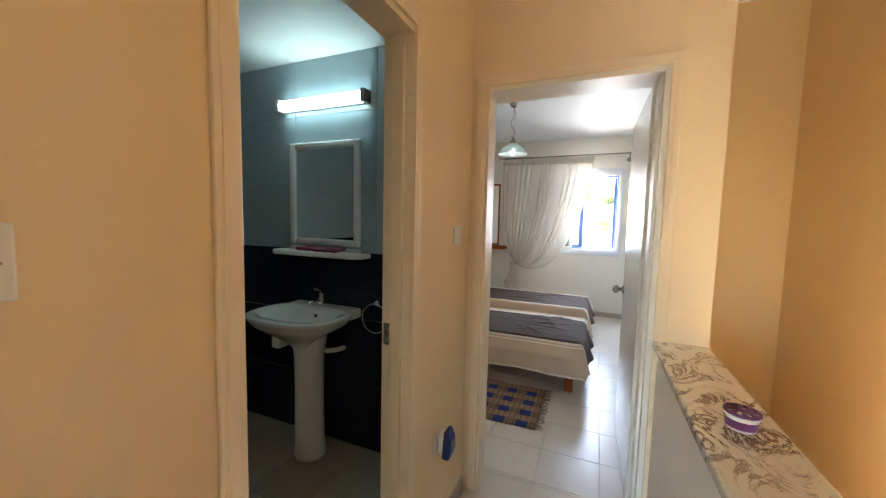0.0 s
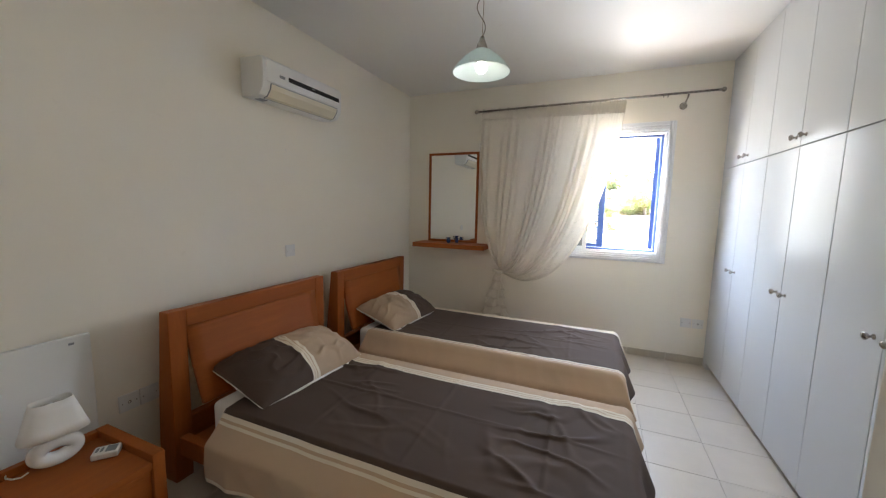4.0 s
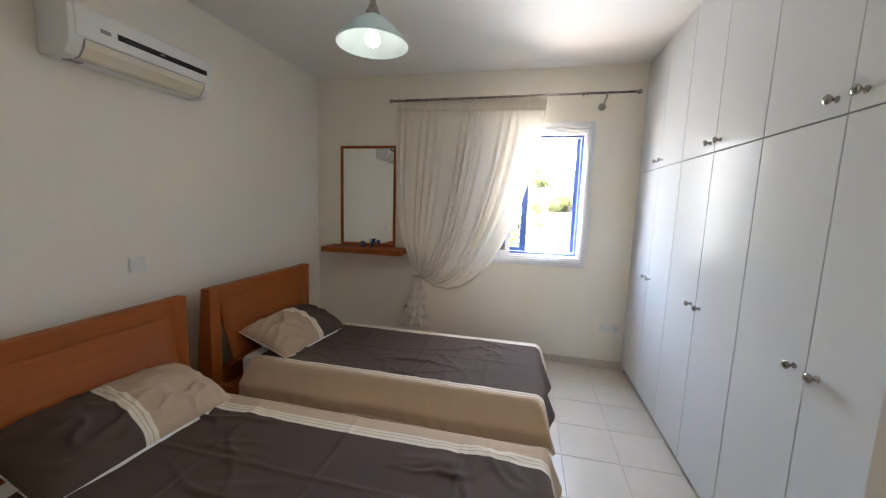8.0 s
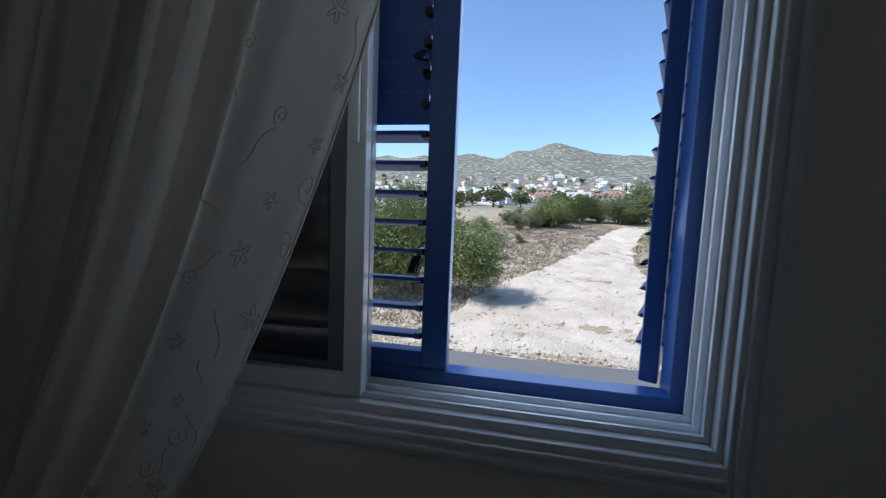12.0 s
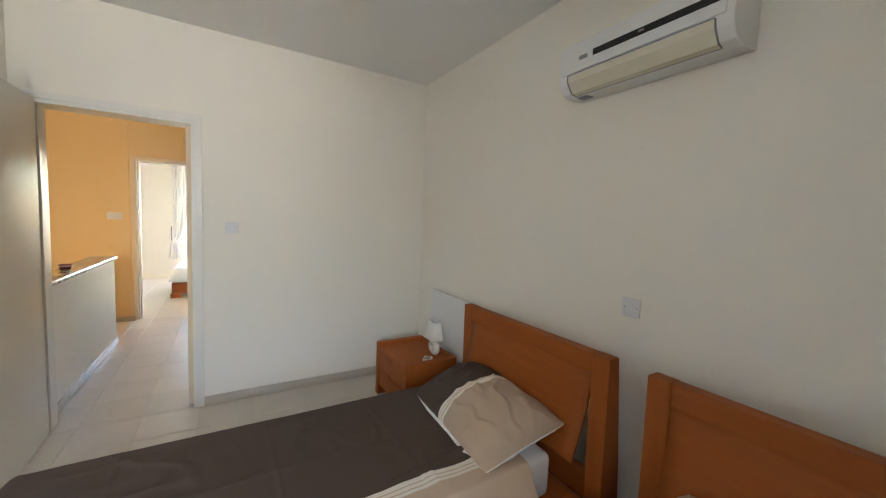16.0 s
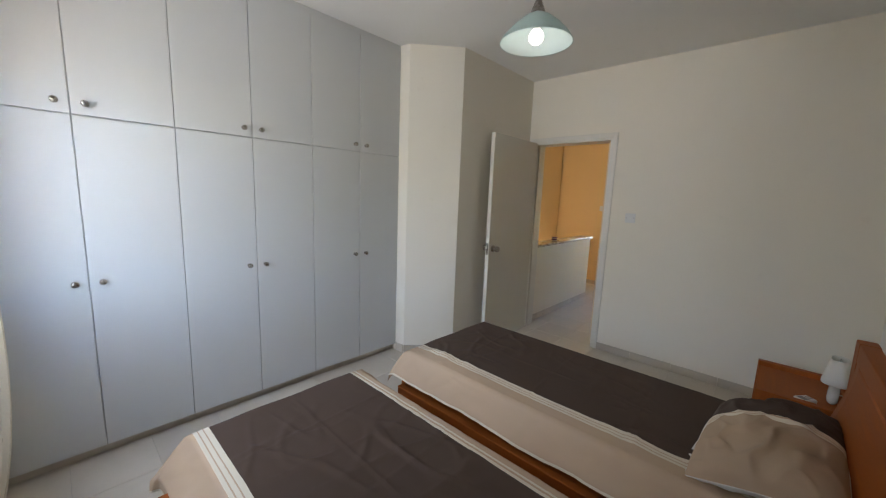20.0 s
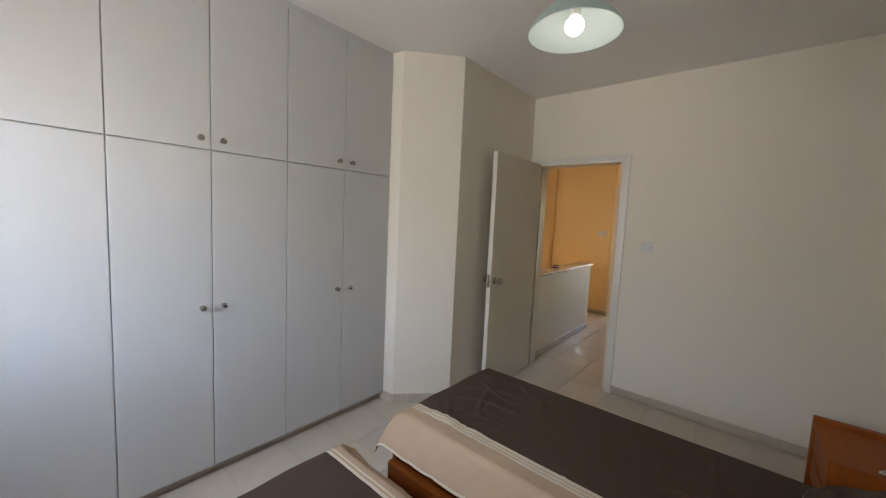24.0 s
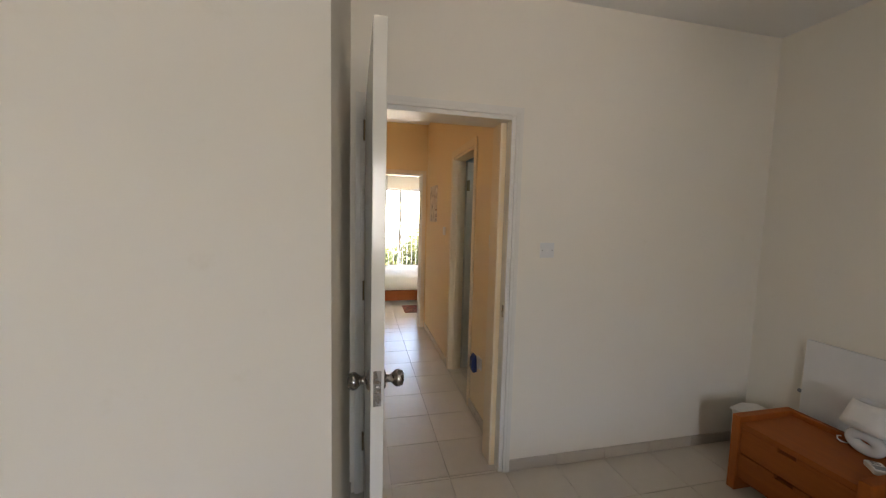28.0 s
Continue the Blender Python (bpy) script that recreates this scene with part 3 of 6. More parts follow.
# ---- bedroom: wardrobes ----
def wardrobe(y0, label):
    """A double wardrobe: two tall doors below, two short ones above. It stands with its front at x = 0, along +y."""
    w = 0.8029
    t = thing("wardrobe", label, "wardrobe", (3.082, y0, 0), group="built-in wardrobes")
    part("carcass", box(0.02, 0, 0.06, 0.605, w, 2.665), M_WARD, t)
    part("plinth", box(0.045, 0.0, 0, 0.06, w, 0.06), M_SKIRT, t, "tiled plinth")
    part("top_filler", box(0.006, 0, 2.65, 0.02, w, 2.684), M_WARD, t)
    for k in (0, 1):
        a, b = k * w / 2 + 0.0018, (k + 1) * w / 2 - 0.0018
        for z0, z1, zk, nm in ((0.062, 1.774, 0.963, "tall_door"), (1.780, 2.648, 1.831, "upper_door")):
            d = part(nm, box(0.0, a, z0, 0.0195, b, z1, 0.0022), M_WARD, t)
            ky = b - 0.049 if k == 0 else a + 0.049
            bm = lathe([(0, 0), (0.011, 0), (0.011, 0.002), (0.0055, 0.004), (0.005, 0.012), (0.011, 0.018), (0.0155, 0.024), (0.0155, 0.029), (0.010, 0.034), (0, 0.035)],
                       20, m=pose(0, ky, zk, 0, -90, 0))
            part("handle", bm, M_STEEL, d, "round satin nickel knob")
    return t


wd = wardrobe(1.495, "white lacquered built-in double wardrobe with nickel knobs")
copy_thing(wd, pose(3.082, 1.495 + 0.803, 0))
copy_thing(wd, pose(3.082, 1.495 + 1.606, 0))
single("wardrobe_filler", box(3.084, 3.905, 0.0, 3.16, 3.998, 2.684, 0.002), M_WARD, "white lacquered filler strip between wardrobe and window wall", "filler strip")


# ---- bedroom: beds ----
def bed(y0, label):
    """Single bed, head at x = 0.05; y0 is the door-side end of the headboard."""
    b = thing("bed", label, "bed", (0, y0, 0), group="twin beds")
    W, x0 = 1.070, 0.10
    for a in (0.0, W - 0.085):
        part("post", prism([(x0, 0), (x0 + 0.13, 0), (x0 + 0.145, 0.35), (x0 + 0.15, 0.887), (x0 + 0.085, 0.887), (x0 + 0.03, 0.4)], a, a + 0.085, "y", 0.004), M_WOODZ, b)
    part("top_rail", box(x0 + 0.088, 0.0852, 0.80, x0 + 0.149, W - 0.0852, 0.8865, 0.005), M_WOOD, b)

    def bent(u, v):
        z = 0.40 + 0.40 * v
        inset = 0.087 + 0.016 * (1 - v)
        return Vector((x0 + 0.146 + 0.080 * (1 - v) ** 1.5, inset + u * (W - 2 * inset), z))
    part("back_panel", sheet(14, 18, bent, thick=0.022), M_WOOD, b, "curved cherry veneer panel")
    part("lower_rail", box(x0 + 0.05, 0.0852, 0.17, x0 + 0.10, W - 0.0852, 0.30, 0.004), M_WOOD, b)
    for a in (0.015, W - 0.060):
        part("side_rail", box(x0 + 0.152, a, 0.150, 2.23, a + 0.045, 0.250, 0.005), M_WOODX, b)
    part("foot_rail", box(2.2305, 0.016, 0.165, 2.262, W - 0.075, 0.285, 0.004), M_WOOD, b)
    for a in (0.06, W - 0.13):
        part("leg", box(2.18, a, 0, 2.245, a + 0.065, 0.165, 0.005), M_WOODZ, b)
    part("slat_base", box(x0 + 0.152, 0.061, 0.19, 2.229, W - 0.061, 0.215), M_WOODX, b)
    return b


DARK, CREAM, BEIGE = (0.078, 0.048, 0.034), (0.76, 0.69, 0.57), (0.56, 0.405, 0.28)
TOP, MY0, MW, MX0, MX1 = 0.425, 0.105, 0.80, 0.365, 2.245
DROP = 0.252
CW = MW + DROP + 0.225
D1 = DROP + 0.708
BAND, THIN = 0.060, 0.036  # cream stripes between the dark middle and the beige borders
stops = [(0.0, CREAM), (0.010, BEIGE), (DROP - THIN, CREAM), (DROP - 0.026, BEIGE), (DROP - 0.014, CREAM), (DROP - 0.001, DARK),
         (D1, CREAM), (D1 + 0.020, BEIGE), (D1 + 0.027, CREAM), (D1 + 0.039, BEIGE), (D1 + 0.046, CREAM), (D1 + BAND, BEIGE), (CW - 0.010, CREAM)]
M_COVER = striped("bedcover_cloth", stops, CW)


def mattress(y0):
    bm = box(MX0, y0 + MY0, 0.216, MX1, y0 + MY0 + MW, TOP - 0.004, 0.035, 4)
    for f in bm.faces:
        f.smooth = True
    return single("mattress", bm, M_LINEN, "white mattress in a fitted sheet on the bed base", "mattress", group="mattresses")


def bedcover(y0, seed, shift, flare, label):
    """Striped cover laid over the mattress, hanging on both long sides and at the foot."""
    L0, L1, foot = 0.50, MX1, 0.22
    total = L1 - L0 + foot

    def place(u, v):
        s, w = u * total, v * CW
        s0 = L0 + 0.025 * math.sin(v * 7 + seed)
        x = s0 + s * (total + L0 - s0) / total
        y = y0 + MY0 + w - DROP + shift
        ox, z, oy = max(0.0, x - L1), TOP + 0.004, 0.0
        lo, hi = y0 + MY0, y0 + MY0 + MW
        oy = max(0.0, lo - y, y - hi)
        side = -1 if y < lo else 1
        p = Vector((seed * 7.0 + x * 2.2, y * 2.2, 0))
        wr = noise.noise(p) * 0.006 + noise.noise(p * 2.6) * 0.002
        calm = min(1.0, max(0.0, noise.noise(p * 0.7 + Vector((3.0, 1.0, 2.0))) * 2.2 + 0.35))
        for fx, fy, amp in ((1.6, 6.0, 0.034), (5.0, 2.2, 0.026), (3.4, -5.5, 0.032)):
            r2 = 1 - abs(noise.noise(Vector((x * fx + y * 1.2 + seed, y * fy - x * 1.1, 7.0 + fx)))) * 2.6
            wr += max(0.0, r2 - 0.72) * amp * calm
        for fold in (0.92 + 0.03 * seed, 1.42 + 0.02 * seed, 1.97):
            wr += 0.005 * max(0.0, 1 - abs(x - fold + 0.03 * (y - y0 - 0.5) + 0.006 * noise.noise(Vector((y * 4, fold, 0)))) / 0.012)
        wr += 0.005 * max(0.0, 1 - abs(y - y0 - 0.50 + 0.008 * noise.noise(Vector((x * 4, seed, 5)))) / 0.012)
        px, py = min(x, L1), min(max(y, lo), hi)
        if oy > 0 or ox > 0:
            k = 0.008 * math.sin(x * 9 + seed) * (oy / DROP) + 0.008 * noise.noise(Vector((x * 11, seed, oy * 4)))
            if side > 0:
                k += 0.014 * noise.noise(Vector((x * 6 + oy * 5, seed, oy * 9))) + 0.030 * max(0.0, 0.30 - abs(noise.noise(Vector((x * 7 - oy * 6, seed + 3, oy * 3)))))
            elif oy > 0:
                k += 0.022 * noise.noise(Vector((x * 4 + oy * 2, seed + 6, oy * 2))) + 0.045 * max(0.0, 0.30 - abs(noise.noise(Vector((x * 6 - oy * 3, seed + 9, oy * 2)))))
            if side < 0:
                over = 0.10 * min(1.0, oy / 0.13) ** 1.6 + 0.028 * math.sin(min(1.0, oy / 0.05) * math.pi / 2)
            else:
                over = flare * min(1.0, oy / 0.21) ** 1.5 + 0.014 * math.sin(min(1.0, oy / 0.03) * math.pi / 2)
            py += side * (over + (0.02 + 0.8 * k) * oy / DROP * (1 if oy > 0 else 0) + 0.035 * min(ox, oy) / DROP)
            kx = 0.02 * math.sin(y * 18 + seed)
            px += 0.058 * math.sin(min(1.0, ox / 0.07) * math.pi / 2) + (0.075 + kx) * ox / foot - 0.030 * min(ox, oy) / foot
            fall = max(oy, ox) + 0.06 * min(oy, ox)
            fall = fall * (1.05 - 2.0 * flare) + 0.010 if side > 0 and oy > ox else fall
            z -= max(0.0, fall - 0.018 - 0.012 * min(1.0, ox / 0.05)) + 0.006 * math.sin(x * 5 + seed) * oy / DROP
            wr *= 0.4
        edge = min(1.0, min(y - lo, hi - y, L1 - x) / 0.12) if oy == 0 and ox == 0 else 0
        return Vector((px, py, z + max(0.0, 0.004 + 1.0 * wr) * (0.3 + 0.7 * max(0.0, edge))))
    t = thing("bedcover", label, "bedcover", (0, 0, 0), group="striped bedcovers")
    for nm, a, b, k in (("side_panel", 0.0, DROP - THIN, 16), ("stripe_band", DROP - THIN, DROP - 0.001, 8), ("centre_panel", DROP - 0.001, D1, 60), ("stripe_band", D1, D1 + BAND, 8), ("side_panel", D1 + BAND, CW, 26)):
        def strip(u, v):
            return place(u, (a + (b - a) * v) / CW)
        part(nm, sheet(200, k + k // 3, strip, lambda u, v: (u * total, a + (b - a) * v)), M_COVER, t)
    return t


M_PILLOW = striped("pillow_cloth", [(0, DARK), (0.29, CREAM), (0.303, BEIGE), (0.308, CREAM), (0.318, BEIGE), (0.323, CREAM), (0.338, shade(BEIGE, 0.86))], 0.68)


def pillow(centre, turn, lean, flip, seed, label, a=0.345, b=0.235):
    """A plump pillow leaning on the headboard, its long side along y, with pinched corners and creases."""
    t = thing("pillow", label, "pillow", (0, 0, 0), group="pillows")

    def outline(p, q):
        r = 1 - 0.035 * (abs(p) * abs(q)) ** 4
        return p * a * (1 - 0.015 * (1 - q * q)) * r, q * b * (1 - 0.02 * (1 - p * p)) * r
    for nm, s, mat in (("pillow_front", 1, M_PILLOW), ("pillow_back", -1, M_LINEN)):
        def place_p(u, v):
            p, q = 2 * u - 1, 2 * v - 1
            fat = max(0.0, (1 - p ** 4) * (1 - q * q)) ** 0.5
            px, py = outline(p, q)
            pull = abs(noise.noise(Vector((px * 3 + seed, py * 3, s)))) * 0.012
            crease = 1 - abs(noise.noise(Vector((px * 4 + py * 9 + seed, py * 4 - px * 7, s * 3.0)))) * 2.4
            h = fat * (0.098 if s > 0 else 0.060) + fat * (max(0, crease - 0.55) * 0.042 + 0.014 * noise.noise(Vector((px * 5 + seed, py * 6, s * 2.0))) - pull)
            return Vector((px, py, s * h - 0.012 * (p * p + q * q)))
        part(nm, sheet(84, 60, place_p, lambda u, v: (0, (1 - u if flip else u) * 0.68)), mat, t)
    rim = []
    for k in range(121):
        w = 4 * k / 120
        p, q = ((2 * w - 1, -1), (1, 2 * (w - 1) - 1), (1 - 2 * (w - 2), 1), (-1, 1 - 2 * (w - 3)))[min(3, int(w))]
        rim.append((*outline(p, q), -0.012 * (p * p + q * q)))
    part("seam", tube(rim, 0.0022, 6, caps=False), M_LINEN, t, "white sewn seam")
    part("flange", sheet(40, 3, lambda u, v: Vector((outline(2 * u - 1, -1)[0], outline(2 * u - 1, -1)[1] - 0.012 * v, 0.003 * math.sin(u * 19) * v - 0.012 * (1 + (2 * u - 1) ** 2))), None, 0.003), M_LINEN, t, "white cloth edge")
    along = Vector((math.sin(radians(turn)), math.cos(radians(turn)), 0))
    up = Vector((-math.cos(radians(turn)) * math.cos(radians(lean)), math.sin(radians(turn)) * math.cos(radians(lean)), math.sin(radians(lean))))
    m = Matrix((along, up, along.cross(up))).transposed().to_4x4()
    t.matrix_basis = Matrix.Translation(centre) @ m
    return t


Y1, Y2 = 1.132, 2.358
for y, lab in ((Y1, "cherry wood single bed with a curved headboard, near the door"), (Y2, "cherry wood single bed with a curved headboard, near the window")):
    bed(y, lab)
    mattress(y)
bedcover(Y1, 1.3, -0.035, 0.105, "dark brown cotton bedcover with cream stripes and beige borders")
bedcover(Y2, 4.1, 0.04, 0.090, "rumpled dark brown bedcover with cream stripes and beige borders")
pillow((0.495, Y1 + 0.530, TOP + 0.082), 4, 15, False, 3.0, "pillow half dark brown, half beige, with cream stripes", 0.375, 0.225)
pillow((0.520, Y2 + 0.500, TOP + 0.088), 5, 17, True, 8.0, "beige pillow with cream stripes and a dark brown end", 0.345, 0.215)

# ---- bedside ----
ns = thing("nightstand", "low cherry wood nightstand with two drawers and a raised rim", "nightstand", (0.15, 0.342, 0))
for a, b in ((0.0, 0.045), (0.53, 0.575)):
    part("side_panel", box(0.0, a, 0.0, 0.41, b, 0.43, 0.004), M_WOODZ, ns)
part("back_rim", box(0.0, 0.0455, 0.06, 0.03, 0.5295, 0.4295, 0.003), M_WOOD, ns)
part("top", box(0.0305, 0.0455, 0.37, 0.405, 0.5295, 0.40, 0.003), M_WOOD, ns)
part("bottom", box(0.0305, 0.0455, 0.06, 0.37, 0.5295, 0.08), M_WOOD, ns)
for z in (0.082, 0.227):
    bm = box(0.372, 0.0475, z, 0.397, 0.5275, z + 0.120, 0.002)
    box(0.372, 0.0475, z + 0.1195, 0.397, 0.222, z + 0.138, 0.002, bm=bm)
    box(0.372, 0.305, z + 0.1195, 0.397, 0.5275, z + 0.138, 0.002, bm=bm)
    d = part("drawer", bm, M_WOOD, ns)
    part("drawer_box", box(0.06, 0.06, z + 0.005, 0.371, 0.515, z + 0.10), M_WOODX, d)

tl = thing("table_lamp", "small table lamp with a white ceramic ring base and cloth shade", "table lamp", (0.235, 0.722, 0.4005), turn=-8)
ring = [(0.0, 0.054 * math.sin(a), 0.0590 + 0.034 * math.cos(a)) for a in [2 * math.pi * i / 40 for i in range(41)]]
bm = tube(ring, 0.0275, 16, caps=False)
for v in bm.verts:
    v.co.z = max(v.co.z, 0.001 + 0.02 * max(0.0, v.co.z - 0.02))
    v.co.x *= 0.85
for f in bm.faces:
    f.smooth = True
part("ceramic_base", bm, M_CERAMIC, tl)
part("lamp_stem", lathe([(0, 0.112), (0.011, 0.112), (0.011, 0.135), (0.016, 0.140), (0.016, 0.175), (0, 0.175)], 16), M_PLASTIC, tl)
bm = bmesh.new()
loops = []
for r, z in ((0.985, 0.1281), (1.0, 0.128), (0.90, 0.165), (0.80, 0.203), (0.70, 0.240), (0.60, 0.278), (0.585, 0.2779), (0.68, 0.240), (0.78, 0.203), (0.88, 0.165), (0.985, 0.1281)):
    ringv = []
    for k in range(64):
        a = 2 * math.pi * k / 64
        c, s = math.cos(a), math.sin(a)
        e = (abs(c) ** 3 + abs(s) ** 3) ** (-1 / 3)
        pl = 1 + 0.004 * (k % 2)
        ringv.append(bm.verts.new((0.058 * r * e * c * pl, 0.098 * r * e * s * pl, 0.128 + (z - 0.128) * 0.88)))
    loops.append(ringv)
for a, b in zip(loops, loops[1:]):
    for k in range(64):
        bm.faces.new((a[k], a[(k + 1) % 64], b[(k + 1) % 64], b[k])).smooth = True
bmesh.ops.remove_doubles(bm, verts=bm.verts[:], dist=0.0003)
part("shade", bm, M_SHADE, tl, "cream cloth shade")
part("shade_carrier", tube([(0, -0.058, 0.246), (0, -0.03, 0.246), (0, 0.03, 0.246), (0, 0.058, 0.246)], 0.002, 6), M_STEEL, tl, "wire that carries the shade")
part("bulb", lathe([(0, 0.175), (0.012, 0.175), (0.014, 0.190), (0.022, 0.215), (0.018, 0.240), (0, 0.250)], 16), M_FROST, tl)
part("cord", tube([(-0.01, -0.075, 0.006), (0.0, -0.095, 0.004), (-0.005, -0.115, 0.008), (-0.02, -0.128, 0.014), (-0.04, -0.125, 0.014), (-0.055, -0.108, 0.008), (-0.06, -0.08, 0.004), (-0.085, -0.07, 0.004), (-0.10, -0.08, 0.004)],
                  0.003, 8), M_PLASTIC, tl, "white mains cord")

rc = thing("remote_control", "white air conditioner remote control lying on the nightstand", "remote control", (0.345, 0.825, 0.4005), turn=50)
part("body", box(-0.042, -0.030, 0, 0.042, 0.030, 0.026, 0.006, 3), M_PLASTIC, rc)
part("display", box(0.0, -0.021, 0.026, 0.034, 0.021, 0.0268), M_GREY, rc)
for k in range(2):
    part("button", box(-0.032 + 0.015 * k, -0.014, 0.026, -0.023 + 0.015 * k, 0.014, 0.0275, 0.0008), M_GREY, rc)

hp = thing("panel_heater", "flat white wall panel heater behind the nightstand", "heater", (0.0, 0.337, 0.24))
part("panel", box(0.028, 0, 0, 0.052, 0.59, 0.59, 0.003), M_PLASTIC, hp)
part("bracket", box(0.001, 0.08, 0.1, 0.028, 0.12, 0.45), M_PLASTIC, hp)
part("bracket", box(0.001, 0.43, 0.1, 0.028, 0.47, 0.45), M_PLASTIC, hp)
part("knob", lathe([(0, 0), (0.012, 0), (0.011, 0.02), (0, 0.022)], 14, m=pose(0.040, 0.0, 0.27, 90, 0, 0)), M_GREY, hp)
part("maker_plate", box(0.052, 0.515, 0.555, 0.0525, 0.535, 0.565), M_GREY, hp)
part("cord", tube([(0.03, 0.545, 0.5), (0.012, 0.58, 0.42), (0.008, 0.60, 0.32), (0.008, 0.605, 0.24)], 0.0035, 8), M_PLASTIC, hp)

cb = thing("waste_bin", "small white plastic bin between nightstand and wall", "bin", (0.160, 0.165, 0))
bm = box(-0.105, -0.055, 0, 0.105, 0.055, 0.300, 0.012, 3)
for v in bm.verts:
    v.co.x *= 0.86 + 0.14 * v.co.z / 0.300
part("bin_body", bm, M_PLASTIC, cb)
part("lid", prism([(-0.112, 0.301), (0.112, 0.301), (0.110, 0.312), (0.02, 0.334), (-0.108, 0.314)], -0.060, 0.060, "y", 0.004), M_PLASTIC, cb)


# ---- wall fittings ----
def plate(label, place, turn, kind="switch", w=0.086, h=0.086):
    """A square wall plate facing +x before turning, with its rocker or socket holes and screws."""
    t = thing("wall_" + kind, label, kind, place, group="white wall plates", turn=turn)
    part("plate", box(0.001, -w / 2, -h / 2, 0.0105, w / 2, h / 2, 0.003), M_PLATE, t)
    if kind == "switch":
        part("rocker", prism([(0.009, -0.012), (0.0135, -0.012), (0.010, 0.012), (0.009, 0.012)], -0.008, 0.008, "y"), M_PLASTIC, t)
    elif kind == "socket":
        for dy, dz, a, b in ((0, 0.013, 0.002, 0.004), (-0.011, -0.006, 0.0035, 0.002), (0.011, -0.006, 0.0035, 0.002)):
            part("socket_hole", box(0.0085, dy - a, dz - b, 0.0094, dy + a, dz + b), M_BLACK, t)
        part("rocker", box(0.009, 0.022, 0.018, 0.0125, 0.032, 0.032, 0.001), M_PLASTIC, t)
    else:
        part("jack", lathe([(0.008, 0.009), (0.008, 0.011), (0.004, 0.011), (0.004, 0.009)], 14, m=pose(0, 0, 0, 0, 90, 0)), M_STEEL, t)
    for dy in (-0.030, 0.030):
        part("screw", lathe([(0, 0.0112), (0.0026, 0.0108), (0.003, 0.009)], 8, m=pose(0, dy, 0, 0, 90, 0)), M_STEEL, t)
    return t


plate("white square wall switch on the wall behind the beds", (0, 2.127, 1.069), 0)
plate("white wall switch beside the bedroom doorway", (1.579, 0, 1.32), 90)
plate("white mains socket low on the wall beside the headboard", (0, 1.157, 0.42), 0, "socket")
plate("white blank telephone plate low on the wall beside the nightstand", (0, 1.068, 0.42), 0, "jack_point")
plate("white mains socket low on the window wall", (2.92, 4.0, 0.385), -90, "socket")
plate("white aerial plate low on the window wall", (3.014, 4.0, 0.385), -90, "jack_point")
plate("white wall switch on the orange landing wall", (LX, -0.37, 1.34), 0)
plate("white wall switch on the landing beside the picture", (LX, -1.778, 1.353), 0)
plate("white double wall switch on the orange stairwell wall", (2.80, -2.85, 1.332), 90, "switch", 0.146, 0.086)

hk = thing("wall_hook", "tiny bent metal hook in the wall above the beds", "hook", (0, 2.113, 1.803))
part("pin", tube([(0.0, 0, 0), (0.007, 0, 0), (0.009, 0, -0.004), (0.008, 0, -0.014)], 0.0022, 6), M_PLATE, hk)

# ---- air conditioner ----
ac = thing("air_conditioner", "white wall-mounted split air conditioner with a black display strip", "air conditioner", (0, 1.778, 2.068))
ac.scale = (1.0, 0.955, 0.90)
prof = [(0.002, 0.01), (0.10, 0.0), (0.155, 0.012), (0.185, 0.055), (0.195, 0.10), (0.195, 0.235), (0.175, 0.262), (0.002, 0.268)]
part("housing", prism(prof, 0.0, 0.76, "y", 0.006), M_PLASTIC, ac)
part("front_panel", box(0.1945, 0.025, 0.098, 0.2, 0.735, 0.245, 0.004), M_PLASTIC, ac)
part("display_strip", box(0.1995, 0.202, 0.146, 0.2018, 0.722, 0.178, 0.0008), M_BLACK, ac)
part("indicator", box(0.2018, 0.42, 0.160, 0.2024, 0.445, 0.170), M_GREY, ac)
part("maker_plate", box(0.1995, 0.125, 0.150, 0.2012, 0.172, 0.170), M_GREY, ac)
part("air_flap", prism([(0.128, 0.004), (0.158, 0.008), (0.192, 0.055), (0.198, 0.088), (0.192, 0.09), (0.152, 0.02)], 0.06, 0.70, "y", 0.001), M_IVORY, ac, "yellowed louvre flap")
for a, b in (((0.1245, 0.0035), (0.1275, 0.0042)), ((0.1975, 0.0905), (0.1990, 0.0935))):
    part("seam", box(a[0], 0.058, a[1] - 0.001, b[0], 0.702, b[1], 0.0), M_GREY, ac, "dark gap beside the flap")
for y in (0.056, 0.7005):
    part("seam", prism([(0.126, 0.002), (0.160, 0.006), (0.1945, 0.055), (0.1995, 0.09), (0.192, 0.09), (0.152, 0.02)], y, y + 0.0035, "y"), M_GREY, ac, "dark gap beside the flap")
part("rating_label", box(0.06, 0.05, -0.0004, 0.11, 0.11, 0.0045), M_GREY, ac)
for k in range(9):
    part("intake_slat", box(0.03 + 0.015 * k, 0.03, 0.266, 0.036 + 0.015 * k, 0.73, 0.272), M_PLASTIC, ac)

# ---- pendant ----
pl = thing("pendant_lamp", "glass pendant lamp with a lit bulb hanging on a coiled cord", "lamp", (1.468, 2.083, 0))
part("ceiling_rose", lathe([(0, H), (0.05, H), (0.05, H - 0.012), (0.035, H - 0.034), (0.012, H - 0.045), (0, H - 0.045)], 28), M_STEEL, pl)
pts = [(0.0, 0.0, H - 0.04)]
for k in range(1, 25):
    f = k / 24
    pts.append((0.028 * math.sin(f * 9.0) * math.sin(math.pi * f), 0.018 * math.cos(f * 7.0) * math.sin(math.pi * f), H - 0.04 - f * (H - 0.04 - 2.315)))
part("cord", tube(pts, 0.0032, 8), M_STEEL, pl)
